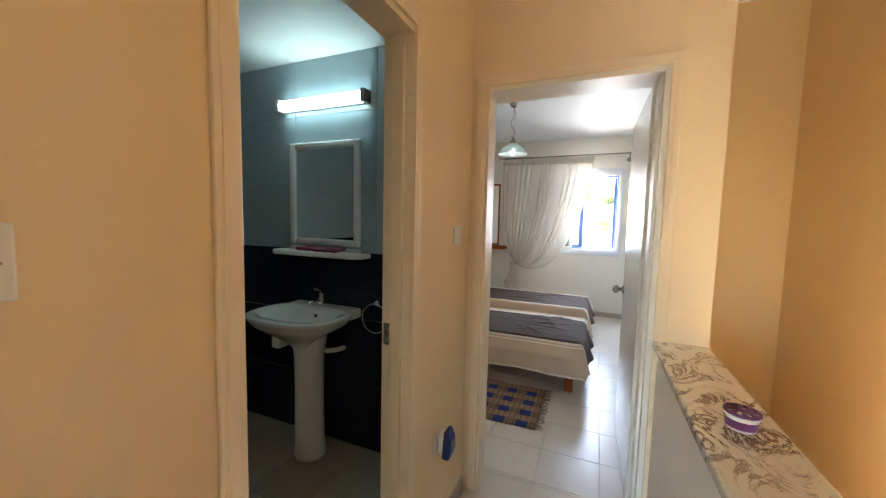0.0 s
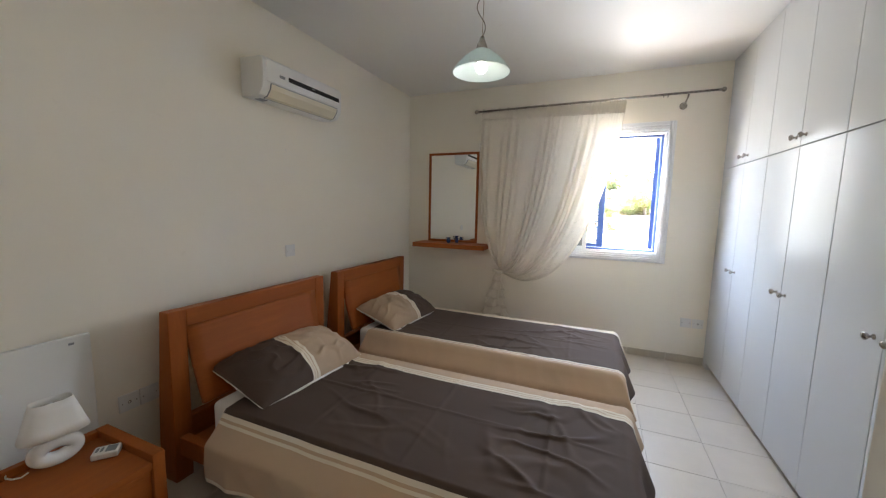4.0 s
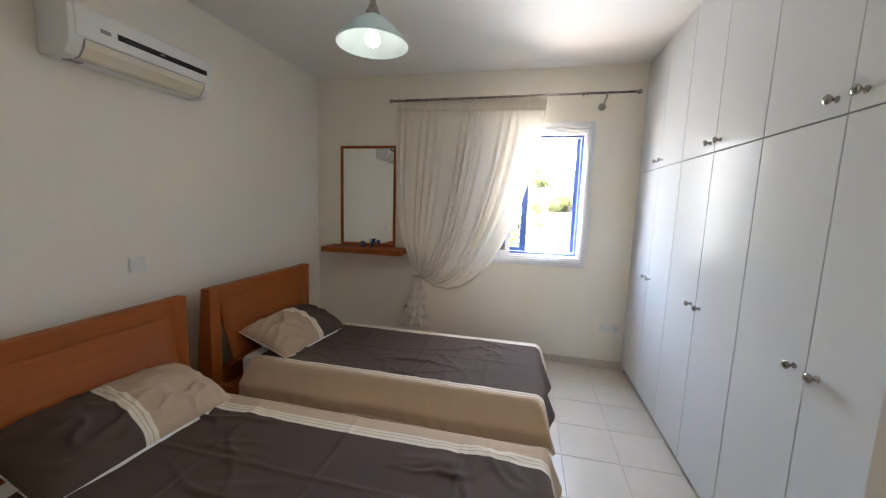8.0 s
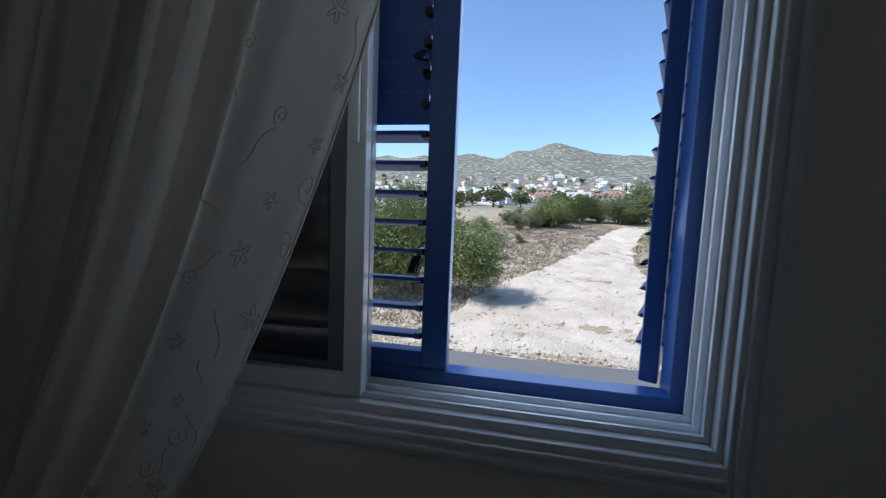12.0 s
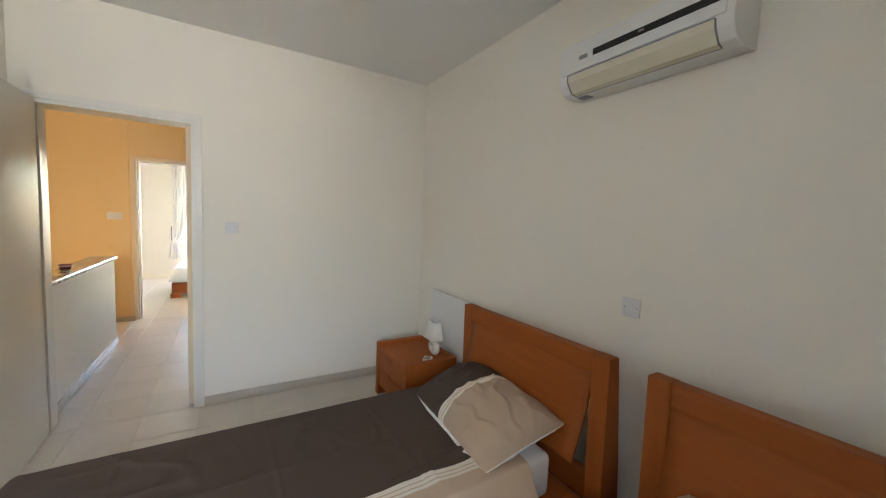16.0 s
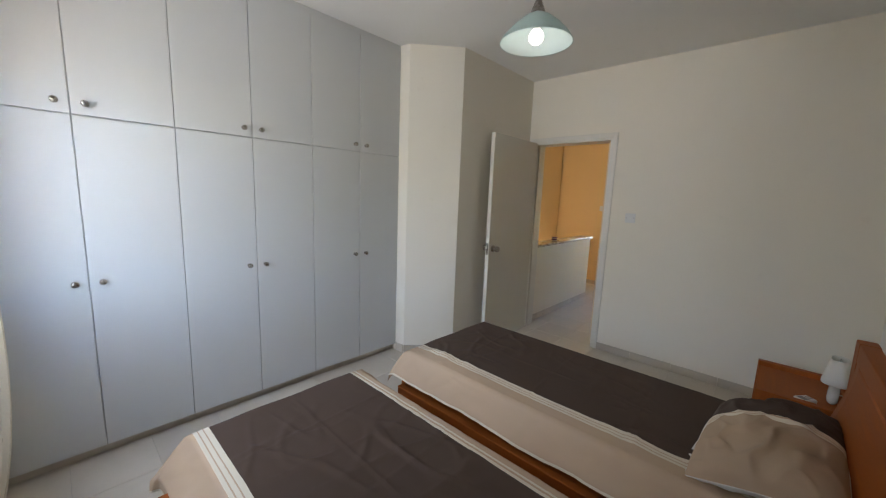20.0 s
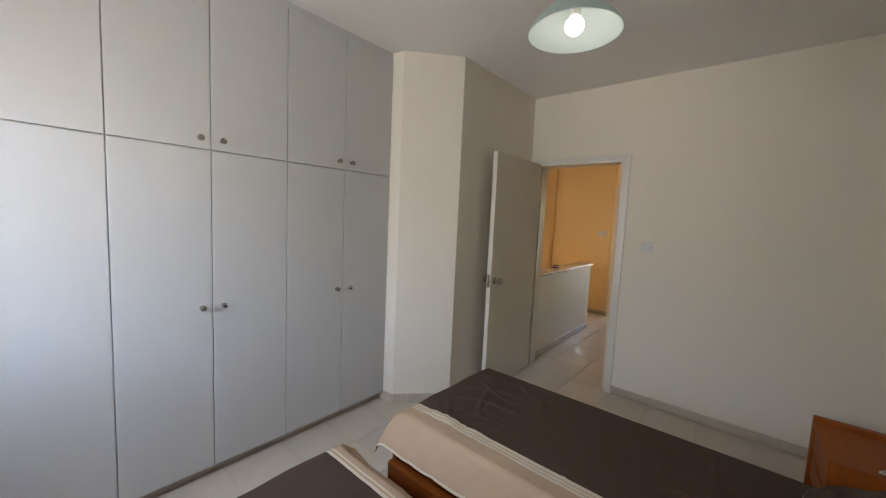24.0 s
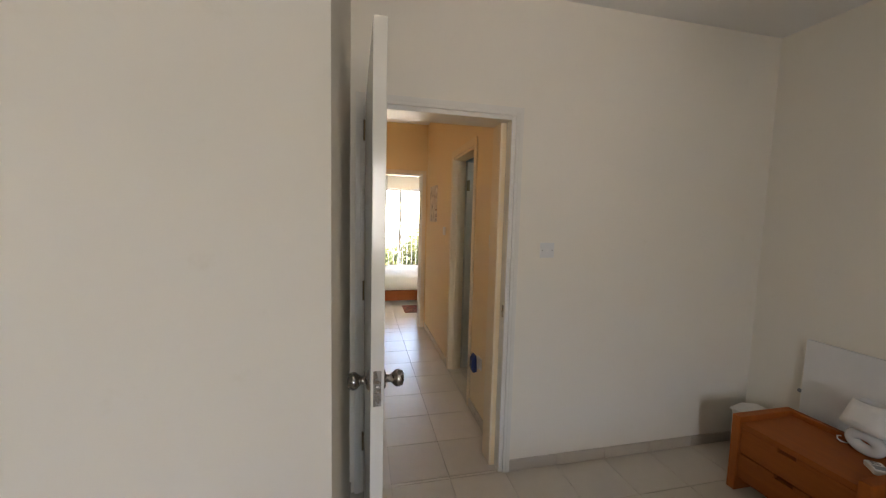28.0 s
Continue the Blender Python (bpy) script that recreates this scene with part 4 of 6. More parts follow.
part("suspension_chain", tube([(0, 0, H - 0.045), (0.003, 0.002, 2.5), (0, 0, 2.33)], 0.0018, 6), M_BRASS, pl)
part("shade_cap", lathe([(0, 2.325), (0.012, 2.325), (0.016, 2.31), (0.026, 2.285), (0.034, 2.262), (0.034, 2.255), (0, 2.255)], 24), M_STEEL, pl)
part("glass_shade", lathe([(0.034, 2.262), (0.06, 2.247), (0.10, 2.215), (0.135, 2.178), (0.155, 2.150), (0.158, 2.143), (0.153, 2.145), (0.132, 2.174), (0.097, 2.210), (0.058, 2.241), (0.032, 2.256)], 48),
     M_FROST, pl, "frosted white glass shade")
M_BULB = glow("lit_bulb", (1.0, 0.97, 0.92), 0.35)
part("bulb", lathe([(0, 2.138), (0.016, 2.142), (0.028, 2.153), (0.032, 2.168), (0.029, 2.183), (0.020, 2.195), (0, 2.197)], 24), M_BULB, pl, "glowing bulb")
part("bulb_holder", lathe([(0, 2.1975), (0.016, 2.1975), (0.018, 2.205), (0.018, 2.25), (0.024, 2.2545), (0, 2.2545)], 20), M_PLASTIC, pl)

# ---- dressing mirror and shelf ----
mr = thing("wall_mirror", "tall mirror in a cherry wood frame standing on the shelf", "mirror", (0.267, 3.978, 1.012))
part("mirror_frame", frame_bars(0.604, 1.009, 0.026, 0.018, 0.003), M_WOODZ, mr)
part("mirror_glass", box(0.024, 0.010, 0.024, 0.580, 0.013, 0.985), M_MIRROR, mr)
part("backing", box(0.02, 0.0135, 0.02, 0.584, 0.017, 0.989), M_WOODX, mr)
single("wall_shelf", box(0.193, 3.72, 0.963, 1.025, 3.9985, 1.011, 0.003), M_WOODX, "thick floating cherry wood shelf under the mirror", "shelf")


def jug(x, y, s, turn, label):
    t = thing("jug", label, "jug", (x, y, 1.0115), group="little jugs on the shelf", turn=turn)
    part("jug_body", lathe([(0, 0), (0.018 * s, 0), (0.020 * s, 0.004), (0.028 * s, 0.022 * s), (0.029 * s, 0.034 * s), (0.020 * s, 0.050 * s), (0.017 * s, 0.058 * s), (0.023 * s, 0.070 * s),
                            (0.021 * s, 0.070 * s), (0.015 * s, 0.058 * s), (0.0, 0.052 * s)], 24), M_JUG, t)
    part("jug_handle", tube([(0.021 * s, 0, 0.066 * s), (0.040 * s, 0, 0.064 * s), (0.044 * s, 0, 0.045 * s), (0.028 * s, 0, 0.030 * s)], 0.0035 * s, 8), M_BROWNCER, t)
    part("jug_spout", tube([(-0.016 * s, 0, 0.060 * s), (-0.024 * s, 0, 0.068 * s), (-0.031 * s, 0, 0.074 * s)], [0.009 * s, 0.007 * s, 0.004 * s], 10), M_BROWNCER, t)


M_JUG = paint("blue_glaze", (0.03, 0.07, 0.22), 0.2, 0.4, 60.0, 0.05, 0.4, 30.0)
M_BROWNCER = paint("brown_glaze", (0.06, 0.035, 0.025), 0.25, 0.3, 60.0, 0.05, 0.4, 30.0)
jug(0.575, 3.865, 0.85, 160, "small blue and brown glazed jug")
jug(0.655, 3.915, 0.75, 20, "small dark blue jug beside the other one")

# ---- curtain ----
RY, RZ = 3.80, 2.391
rod = thing("curtain_rod", "satin nickel curtain rod with ball finials and rings", "curtain rod", (0, 0, 0))
part("pole", tube([(0.915, RY, RZ), (2.95, RY, RZ + 0.012)], 0.0095, 12), M_STEEL, rod)
for x, s in ((0.915, -1), (2.95, 1)):
    part("finial", lathe([(0, -0.004), (0.012, -0.004), (0.013, 0.008), (0.008, 0.012), (0.017, 0.02), (0.02, 0.032), (0.013, 0.045), (0, 0.05)], 18, m=pose(x, RY, RZ + (0.012 if s > 0 else 0), 0, 90 * s, 0)), M_STEEL, rod)
for x in (1.02, 2.74):
    b = part("bracket", tube([(x, 3.998, RZ - 0.05), (x, 3.94, RZ - 0.05), (x, RY + 0.02, RZ - 0.02), (x, RY, RZ - 0.006)], 0.007, 10), M_STEEL, rod)
    part("bracket_rose", lathe([(0, 0), (0.03, 0), (0.03, 0.008), (0.018, 0.016), (0, 0.018)], 20, m=pose(x, 3.998, RZ - 0.05, 90, 0, 0)), M_STEEL, b)
for k in range(17):
    x = 0.965 + k * 0.0845
    if k == 15:
        x = 2.56
    if k == 16:
        x = 2.59
    m = pose(x, RY, RZ + 0.002, 0, 90, 0)
    part("curtain_ring", tube([m @ Vector((0.017 * math.cos(a), 0.017 * math.sin(a), 0)) for a in [2 * math.pi * i / 18 for i in range(19)]], 0.0022, 6, caps=False), M_STEEL, rod)

cu = thing("curtain", "sheer cream curtain with embroidered sprigs, tied back to one side", "curtain", (0, 0, 0))
TIE = (1.19, 3.93, 0.735)


def bez(a, b, c, d, s):
    return a * (1 - s) ** 3 + 3 * b * s * (1 - s) ** 2 + 3 * c * s * s * (1 - s) + d * s ** 3


def drape(u, v):
    """u across from the mirror side to the free edge, v downwards to the tie."""
    f = u
    x0 = 0.945 + 1.335 * f
    x1, z1 = (0.915 + 1.265 * f), 1.62 - 0.24 * f
    x2, z2 = (0.97 + 0.87 * f), 1.08 - 0.62 * f
    x3, z3 = TIE[0] - 0.045 + 0.06 * f, TIE[2] + 0.03 - 0.05 * f
    x, z = bez(x0, x1, x2, x3, v), bez(RZ - 0.012, z1, z2, z3, v)
    top = max(0.0, 1 - v * 9)
    folds = math.sin(f * 2 * math.pi * 19 + 1.6 * math.sin(f * 11)) * (0.5 + 0.5 * math.sin(f * 23 + 2))
    pleat = math.sin(f * 2 * math.pi * 60)
    amp = 0.032 * min(1.0, 0.35 + v * 1.8) * (1 - 0.72 * v ** 3)
    y = RY + 0.004 + (TIE[1] - RY) * v ** 5 - 0.022 * f * v
    y += amp * folds * (1 - 0.6 * top) + 0.004 * pleat * top + 0.010 * noise.noise(Vector((f * 14, v * 3, 2.0))) * v
    y += math.sin(math.pi * v ** 1.3) * (-0.085 * f - 0.015 * (1 - f))
    gather = math.sin(f * 2 * math.pi * 11 + 1.1 * math.sin(f * 9)) * max(0.0, v - 0.55)
    return Vector((x + 0.01 * folds * v * (1 - v) + 0.020 * gather, y - 0.035 * gather, z + 0.012 * folds * v ** 2 * f + 0.02 * gather * f))


part("drape", sheet(230, 70, drape, lambda u, v: (u * 1.4, v * 2.0), 0.0), M_CURT, cu)
part("heading_tape", sheet(230, 4, lambda u, v: drape(u, v * 0.036) + Vector((0, -0.003, 0.004)), None, 0.0012), M_CURT, cu, "gathered pleat tape")


def embroidery(u0, v0, s, kind, turn):
    """A stitched curl, flower or stem, s metres across, that follows the drape."""
    pts = []
    for i in range(31):
        a = i / 30
        if kind == 0:
            r, w = s * (0.15 + 0.85 * a), 8.5 * a
        elif kind == 1:
            w = 2 * math.pi * a
            r = s * (0.60 + 0.40 * math.cos(5 * w))
        else:
            w = 0.25 * math.sin(4 * a)
            r = s * (3.4 * a - 1.2)
        dx, dz = r * math.cos(w + turn), r * math.sin(w + turn)
        p = drape(min(0.995, u0 + dx / 1.25), min(0.98, max(0.02, v0 - dz / 2.1)))
        pts.append(p + Vector((0, -0.0030, 0)))
    return pts


M_STITCH = cloth("silk_stitching", (0.55, 0.49, 0.40), 1500.0)
rr = random.Random(5)
for k in range(96):
    u0, v0 = 0.985 - 0.13 * rr.random() ** 1.5, 0.04 + 0.0096 * k
    part("embroidered_sprig", tube(embroidery(u0, v0, rr.uniform(0.008, 0.017), k % 3, rr.uniform(0, 6.3)), 0.0007, 4), M_STITCH, cu)
part("hem", tube([drape(0.998, 0.02 + 0.95 * i / 60) for i in range(61)], 0.0016, 6), M_CURT, cu, "rolled edge")


def tail(u, v):
    a = 2 * math.pi * u
    tier = (v * 5) % 1.0
    r = 0.026 + 0.080 * v + 0.030 * tier * (0.4 + v)
    wob = 0.010 * math.sin(a * 7 + v * 9) * (0.3 + v) + 0.030 * noise.noise(Vector((3 * math.cos(a), 3 * math.sin(a), int(v * 5) * 2.7))) * (0.25 + v)
    return Vector((TIE[0] - 0.045 - 0.03 * v + 0.012 * math.sin(int(v * 5) * 2.1) * tier + (r + wob) * math.cos(a), TIE[1] - 0.02 + 0.45 * (r + wob) * math.sin(a) * 0.8, TIE[2] - 0.02 - 0.47 * v + 0.014 * math.sin(a * 3 + 1 + int(v * 5)) * v + 0.030 * noise.noise(Vector((2 * math.cos(a), 2 * math.sin(a), int(v * 5) * 1.3 + 9))) * tier))


part("ruffled_tail", sheet(90, 61, tail), M_CURT, cu, "ruffled tail below the tie")
kn = [(TIE[0] - 0.045 + 0.045 * math.cos(a), TIE[1] - 0.022 + 0.034 * math.sin(a), TIE[2] + 0.008 * math.sin(2 * a)) for a in [2 * math.pi * i / 24 for i in range(25)]]
part("tie_band", tube(kn, 0.020, 10, caps=False), M_CURT, cu, "knotted tie of the same cloth")
part("tie_hook", tube([(TIE[0] - 0.02, 3.998, TIE[2]), (TIE[0] - 0.02, 3.95, TIE[2]), (TIE[0] - 0.02, 3.94, TIE[2] + 0.02)], 0.004, 8), M_STEEL, cu)

# daylight through the two windows, and an added fill lamp in the stairwell
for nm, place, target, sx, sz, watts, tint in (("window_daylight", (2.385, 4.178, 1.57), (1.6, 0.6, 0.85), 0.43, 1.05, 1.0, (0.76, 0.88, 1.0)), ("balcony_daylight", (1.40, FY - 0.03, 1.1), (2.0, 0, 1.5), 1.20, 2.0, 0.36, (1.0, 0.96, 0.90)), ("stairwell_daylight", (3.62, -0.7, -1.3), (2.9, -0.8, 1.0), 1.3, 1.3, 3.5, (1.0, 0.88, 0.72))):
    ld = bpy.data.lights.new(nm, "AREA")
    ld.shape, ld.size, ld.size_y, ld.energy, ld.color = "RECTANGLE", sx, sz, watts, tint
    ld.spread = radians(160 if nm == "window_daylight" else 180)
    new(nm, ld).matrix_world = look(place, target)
# the lit bulb of the pendant
ld = bpy.data.lights.new("pendant_bulb", "POINT")
ld.energy, ld.color, ld.shadow_soft_size = 0.045, (1.0, 0.96, 0.90), 0.03
new("pendant_bulb", ld).matrix_world = pose(1.468, 2.083, 2.10)
# light thrown up into the room by the sunlit ground
ld = bpy.data.lights.new("ground_bounce_daylight", "AREA")
ld.shape, ld.size, ld.size_y, ld.energy, ld.color = "RECTANGLE", 0.40, 1.0, 0.08, (1.0, 0.93, 0.82)
ld.spread = radians(110)
new("ground_bounce_daylight", ld).matrix_world = look((2.385, 4.176, 1.56), (1.6, 0.7, 2.75))

# ---- window ----
M_TRIM = paint("window_white", (0.82, 0.83, 0.84), 0.2, 0.04, 120.0, 0.03, 0.5)
wi = thing("window_1", "white sliding window with blue louvred shutters, one shutter swung open", "window", (0, 0, 0), kind="structure")
x0, x1, z0, z1 = WX
for nm, b in (("trim_side", (x1, 3.985, z0 - 0.062, x1 + 0.056, 4.0, z1 + 0.075)), ("trim_side", (x0 - 0.056, 3.985, z0 - 0.062, x0, 4.0, z1 + 0.075)),
              ("trim_head", (x0, 3.9855, z1, x1, 4.0, z1 + 0.0745)), ("trim_sill", (x0, 3.9855, z0 - 0.0615, x1, 4.0, z0))):
    bm = box(*b, 0.003)
    ax = 0 if b[3] - b[0] < 0.1 else 2
    for off in (0.010, 0.032):
        c = list(b)
        c[ax], c[ax + 3] = b[ax] + off, b[ax] + off + 0.012
        c[1] = 3.979
        box(*c, 0.003, bm=bm)
    part(nm, bm, M_TRIM, wi, "moulded white trim")
bm = bmesh.new()
for b in ((x0, z0, x0 + 0.022, z1), (x1 - 0.010, z0, x1, z1), (x0 + 0.022, z0, x1 - 0.010, z0 + 0.018), (x0 + 0.022, z1 - 0.022, x1 - 0.010, z1)):
    box(b[0], 4.0005, b[1], b[2], 4.112, b[3], 0.002, bm=bm)
for y in (4.022, 4.055, 4.088):
    box(x0 + 0.022, y - 0.003, z0 + 0.018, x1 - 0.010, y + 0.003, z0 + 0.030, 0.001, bm=bm)
    box(x1 - 0.022, y - 0.003, z0 + 0.030, x1 - 0.010, y + 0.003, z1 - 0.022, 0.001, bm=bm)
part("window_frame", bm, M_TRIM, wi)


def sash(parent, name, xa, xb, y, t, mat, fill, label):
    bm = frame_bars(xb - xa, z1 - z0 - 0.045, t, 0.026, 0.003)
    for v in bm.verts:
        v.co += Vector((xa, y, z0 + 0.022))
    s = part(name, bm, mat, parent, label)
    part("pane", box(xa + t - 0.004, y + 0.011, z0 + 0.022 + t - 0.004, xb - t + 0.004, y + 0.014, z1 - 0.023 - t + 0.004), fill, s).visible_shadow = False
    return s


s1 = sash(wi, "sliding_sash", x0 + 0.024, 2.016, 4.008, 0.040, M_TRIM, M_GLASS, "white aluminium sash with a glass pane")
part("sash_handle", box(1.990, 3.998, 1.50, 2.004, 4.008, 1.68, 0.003), M_TRIM, s1)
sash(wi, "insect_screen", x0 + 0.03, 1.975, 4.042, 0.05, M_GREY, M_MESH, "grey framed insect screen")
sash(wi, "sliding_sash", x0 + 0.026, 2.00, 4.076, 0.05, M_TRIM, M_GLASS, "white aluminium sash with a glass pane")

sx0, sx1, sz0, sz1, sy = x0 + 0.002, x1 - 0.002, z0 + 0.002, z1 - 0.002, 4.118
bm = bmesh.new()
for b in ((sx0, sz0, sx0 + 0.035, sz1), (sx1 - 0.034, sz0, sx1, sz1), (sx0 + 0.035, sz0, sx1 - 0.034, sz0 + 0.044), (sx0 + 0.035, sz1 - 0.035, sx1 - 0.034, sz1)):
    box(b[0], sy, b[1], b[2], sy + 0.05, b[3], 0.002, bm=bm)
part("shutter_frame", bm, M_BLUE, wi, "blue aluminium outer frame")


def shutter(parent, m, w, label, n_open, inner=-1):
    """A louvred leaf standing in its xz plane; the upper louvres are closed, the lower n_open lie flat."""
    h = sz1 - 0.037 - (sz0 + 0.046)
    bm = box(0, 0, 0, 0.06, 0.036, h, 0.003)
    box(w - 0.058, 0, 0, w, 0.036, h, 0.003, bm=bm)
    box(0.06, 0.001, 0, w - 0.058, 0.035, 0.035, 0.002, bm=bm)
    box(0.06, 0.001, h - 0.088, w - 0.058, 0.035, h, 0.002, bm=bm)
    leaf = part("shutter_leaf", bm, M_BLUE, parent, label)
    leaf.matrix_basis = m
    k, z = 0, 0.07
    while z < h - 0.07:
        ang = -6 if k < n_open else -66
        lm = pose(0.06, 0.018, z, ang, 0, 0)
        b2 = prism([(-0.036, -0.002), (-0.028, -0.005), (0.028, -0.005), (0.036, -0.001), (0.028, 0.004), (-0.028, 0.004)], 0.004, w - 0.122, "x")
        for v in b2.verts:
            v.co = lm @ v.co
        part("louvre", b2, M_BLUE, leaf)
        clip = box(w - 0.074, -0.006, z - 0.006, w - 0.058, 0.042, z + 0.008, 0.002)
        part("louvre_clip", clip, M_BLACK, leaf)
        k, z = k + 1, z + 0.0625
    for zz in (0.22 * h, 0.62 * h):
        prof = [(0.016, 0.014), (0.036, 0.008), (0.072, -0.018), (0.058, -0.021), (0.034, -0.008), (0.016, -0.006)]
        part("louvre_lever", prism([(0.018 + inner * a, zz + b) for a, b in prof], w - 0.082, w - 0.064, "x", 0.002), M_BLACK, leaf)
    return leaf


shutter(wi, pose(x0 + 0.04, sy + 0.004, sz0 + 0.048), 2.165 - x0 - 0.04, "blue shutter leaf with tilted louvres, closed", 8)
shutter(wi, pose(x1 - 0.040, sy + 0.052, sz0 + 0.048, 0, 0, 66), 0.44, "blue shutter leaf swung open outwards", 20, 1)

# ---- rugs ----
M_RUG = Nodes("checked_rag_weave")
n = M_RUG
v = n.coords()
sep = n.add("SeparateXYZ")
n.link(v, sep.inputs[0])


def saw(sock, scale, off, lo, hi):
    a = n.add("Math")
    a.operation = "MULTIPLY_ADD"
    n.link(sock, a.inputs[0])
    a.inputs[1].default_value, a.inputs[2].default_value = scale, off
    b = n.add("Math")
    b.operation = "FRACT"
    n.link(a.outputs[0], b.inputs[0])
    return n.ramp(b.outputs[0], [(0, (0, 0, 0)), (lo, (1, 1, 1)), (hi, (0, 0, 0))], "CONSTANT")


cx, cy = saw(sep.outputs[0], 6.2, 0.15, 0.28, 0.78), saw(sep.outputs[1], 6.3, 0.25, 0.25, 0.75)
thin = saw(sep.outputs[0], 24.8, 0.4, 0.4, 0.62)
yarn = n.noise(n.coords((300, 60, 60)), 1.0, 3.0)
tan = n.mix(yarn, (0.20, 0.115, 0.06), (0.44, 0.30, 0.18))
ground_c = n.mix(n.mix(0.6, (0, 0, 0), thin), tan, (0.10, 0.06, 0.05))
brown = n.mix(yarn, (0.035, 0.025, 0.03), (0.12, 0.075, 0.055))
blue = n.mix(yarn, (0.010, 0.022, 0.12), (0.022, 0.048, 0.26))
one = n.mix(n.mix(0.45, (0, 0, 0), cy), ground_c, brown)
n.color(n.mix(n.mix(1.0, cx, cy, "MULTIPLY"), one, blue))
n.put(Roughness=0.95)
n.bump(n.noise(v, 220.0, 3.0), 0.7, 0.003)
M_FRINGE = cloth("rug_fringe", (0.20, 0.13, 0.08), 500.0, 0.4)


def rug(x, y, w, d, turn, label, seed):
    t = thing("rug", label, "rug", (x, y, 0.002), group="checked rag rugs", turn=turn)

    def at(u, v):
        p = Vector(((u - 0.5) * w, (v - 0.5) * d + 0.006 * math.sin(u * 20 + seed), 0))
        p.z = 0.004 + 0.004 * max(0, noise.noise(Vector((u * 5 + seed, v * 4, 0))))
        return p
    part("weave", sheet(40, 24, at, None, 0.004), M_RUG.mat, t)
    r = random.Random(seed)
    for s in (-1, 1):
        bm = bmesh.new()
        for k in range(46):
            yy = (k / 45 - 0.5) * d * 0.98
            a = Vector((s * w / 2, yy, 0.006))
            tube([a, a + Vector((s * 0.022, r.uniform(-.01, .01), 0.002)), a + Vector((s * r.uniform(0.038, 0.055), r.uniform(-.018, .018), -0.002))], 0.0022, 5, bm)
        part("fringe", bm, M_FRINGE, t)
    return t


rug(1.40, 0.803, 1.29, 0.63, 0.5, "fringed tan rag rug with dark blue checks beside the bed", 2)
rug(1.50, 3.615, 1.27, 0.62, -1, "tan rag rug with dark blue checks, under the window", 6)

# ---- landing ----
ca = thing("candle_jar", "white candle jar with a purple flower-cut lid on the marble", "candle", (2.705, -0.86, 0.9255))
ca.scale = (0.78, 0.78, 0.78)
M_PURPLE = paint("purple_plastic", (0.16, 0.035, 0.17), 0.3, 0.15, 80.0, 0.05, 0.3)
part("jar", lathe([(0, 0), (0.036, 0), (0.040, 0.004), (0.045, 0.042), (0.047, 0.045), (0.047, 0.050), (0, 0.050)], 32), M_CERAMIC, ca)
part("label_band", lathe([(0.0412, 0.010), (0.0445, 0.036)], 32), M_PURPLE, ca, "purple printed band")
bm = lathe([(0.047, 0.0505), (0.049, 0.053), (0.049, 0.058), (0.043, 0.060), (0.043, 0.0505)], 32)
lid = part("lid", bm, M_PURPLE, ca, "purple lid with petal openings")
part("lid_button", lathe([(0, 0.0605), (0.010, 0.060), (0.010, 0.055), (0, 0.055)], 16), M_PURPLE, lid)
for k in range(8):
    p = merge(bmesh.new(), prism([(0.006, -0.003), (0.030, -0.010), (0.044, -0.009), (0.044, 0.004), (0.028, 0.002)], 0.056, 0.060), pose(0, 0, 0, 0, 0, 45 * k))
    part("petal", p, M_PURPLE, lid)

af = thing("air_freshener", "white and dark blue plug-in air freshener in a low socket", "air freshener", (LX, -0.53, 0.445))
part("socket_plate", box(0.001, -0.043, -0.043, 0.009, 0.043, 0.043, 0.003), M_PLASTIC, af)
part("body", prism([(0.009, -0.03), (0.05, -0.045), (0.062, -0.02), (0.060, 0.03), (0.045, 0.055), (0.009, 0.045)], -0.028, 0.028, "y", 0.008), M_PLASTIC, af)
part("blue_shell", prism([(0.030, -0.055), (0.062, -0.058), (0.074, -0.02), (0.072, 0.035), (0.055, 0.072), (0.038, 0.068)], -0.031, 0.031, "y", 0.007), paint("navy_plastic", (0.015, 0.03, 0.13), 0.25), af)

pc = thing("picture", "unframed grey and beige abstract print on the landing wall", "picture", (LX + 0.0005, -2.36, 1.44))
n = Nodes("abstract_print")
v = n.coords((1, 4, 4))
n.color(n.ramp(n.noise(v, 2.0, 3.0, 0.5, 1.2), [(0.3, (0.22, 0.20, 0.19)), (0.45, (0.62, 0.55, 0.47)), (0.6, (0.75, 0.70, 0.62)), (0.75, (0.40, 0.28, 0.20))]))
n.put(Roughness=0.7)
part("canvas", box(0, -0.17, 0, 0.02, 0.17, 0.42, 0.002), n.mat, pc)

# ---- bathroom ----
ba = thing("wash_basin", "white ceramic pedestal basin with a mixer tap", "basin", (0.85, -0.14, 0))
ba.scale = (1.03, 1.05, 1.02)


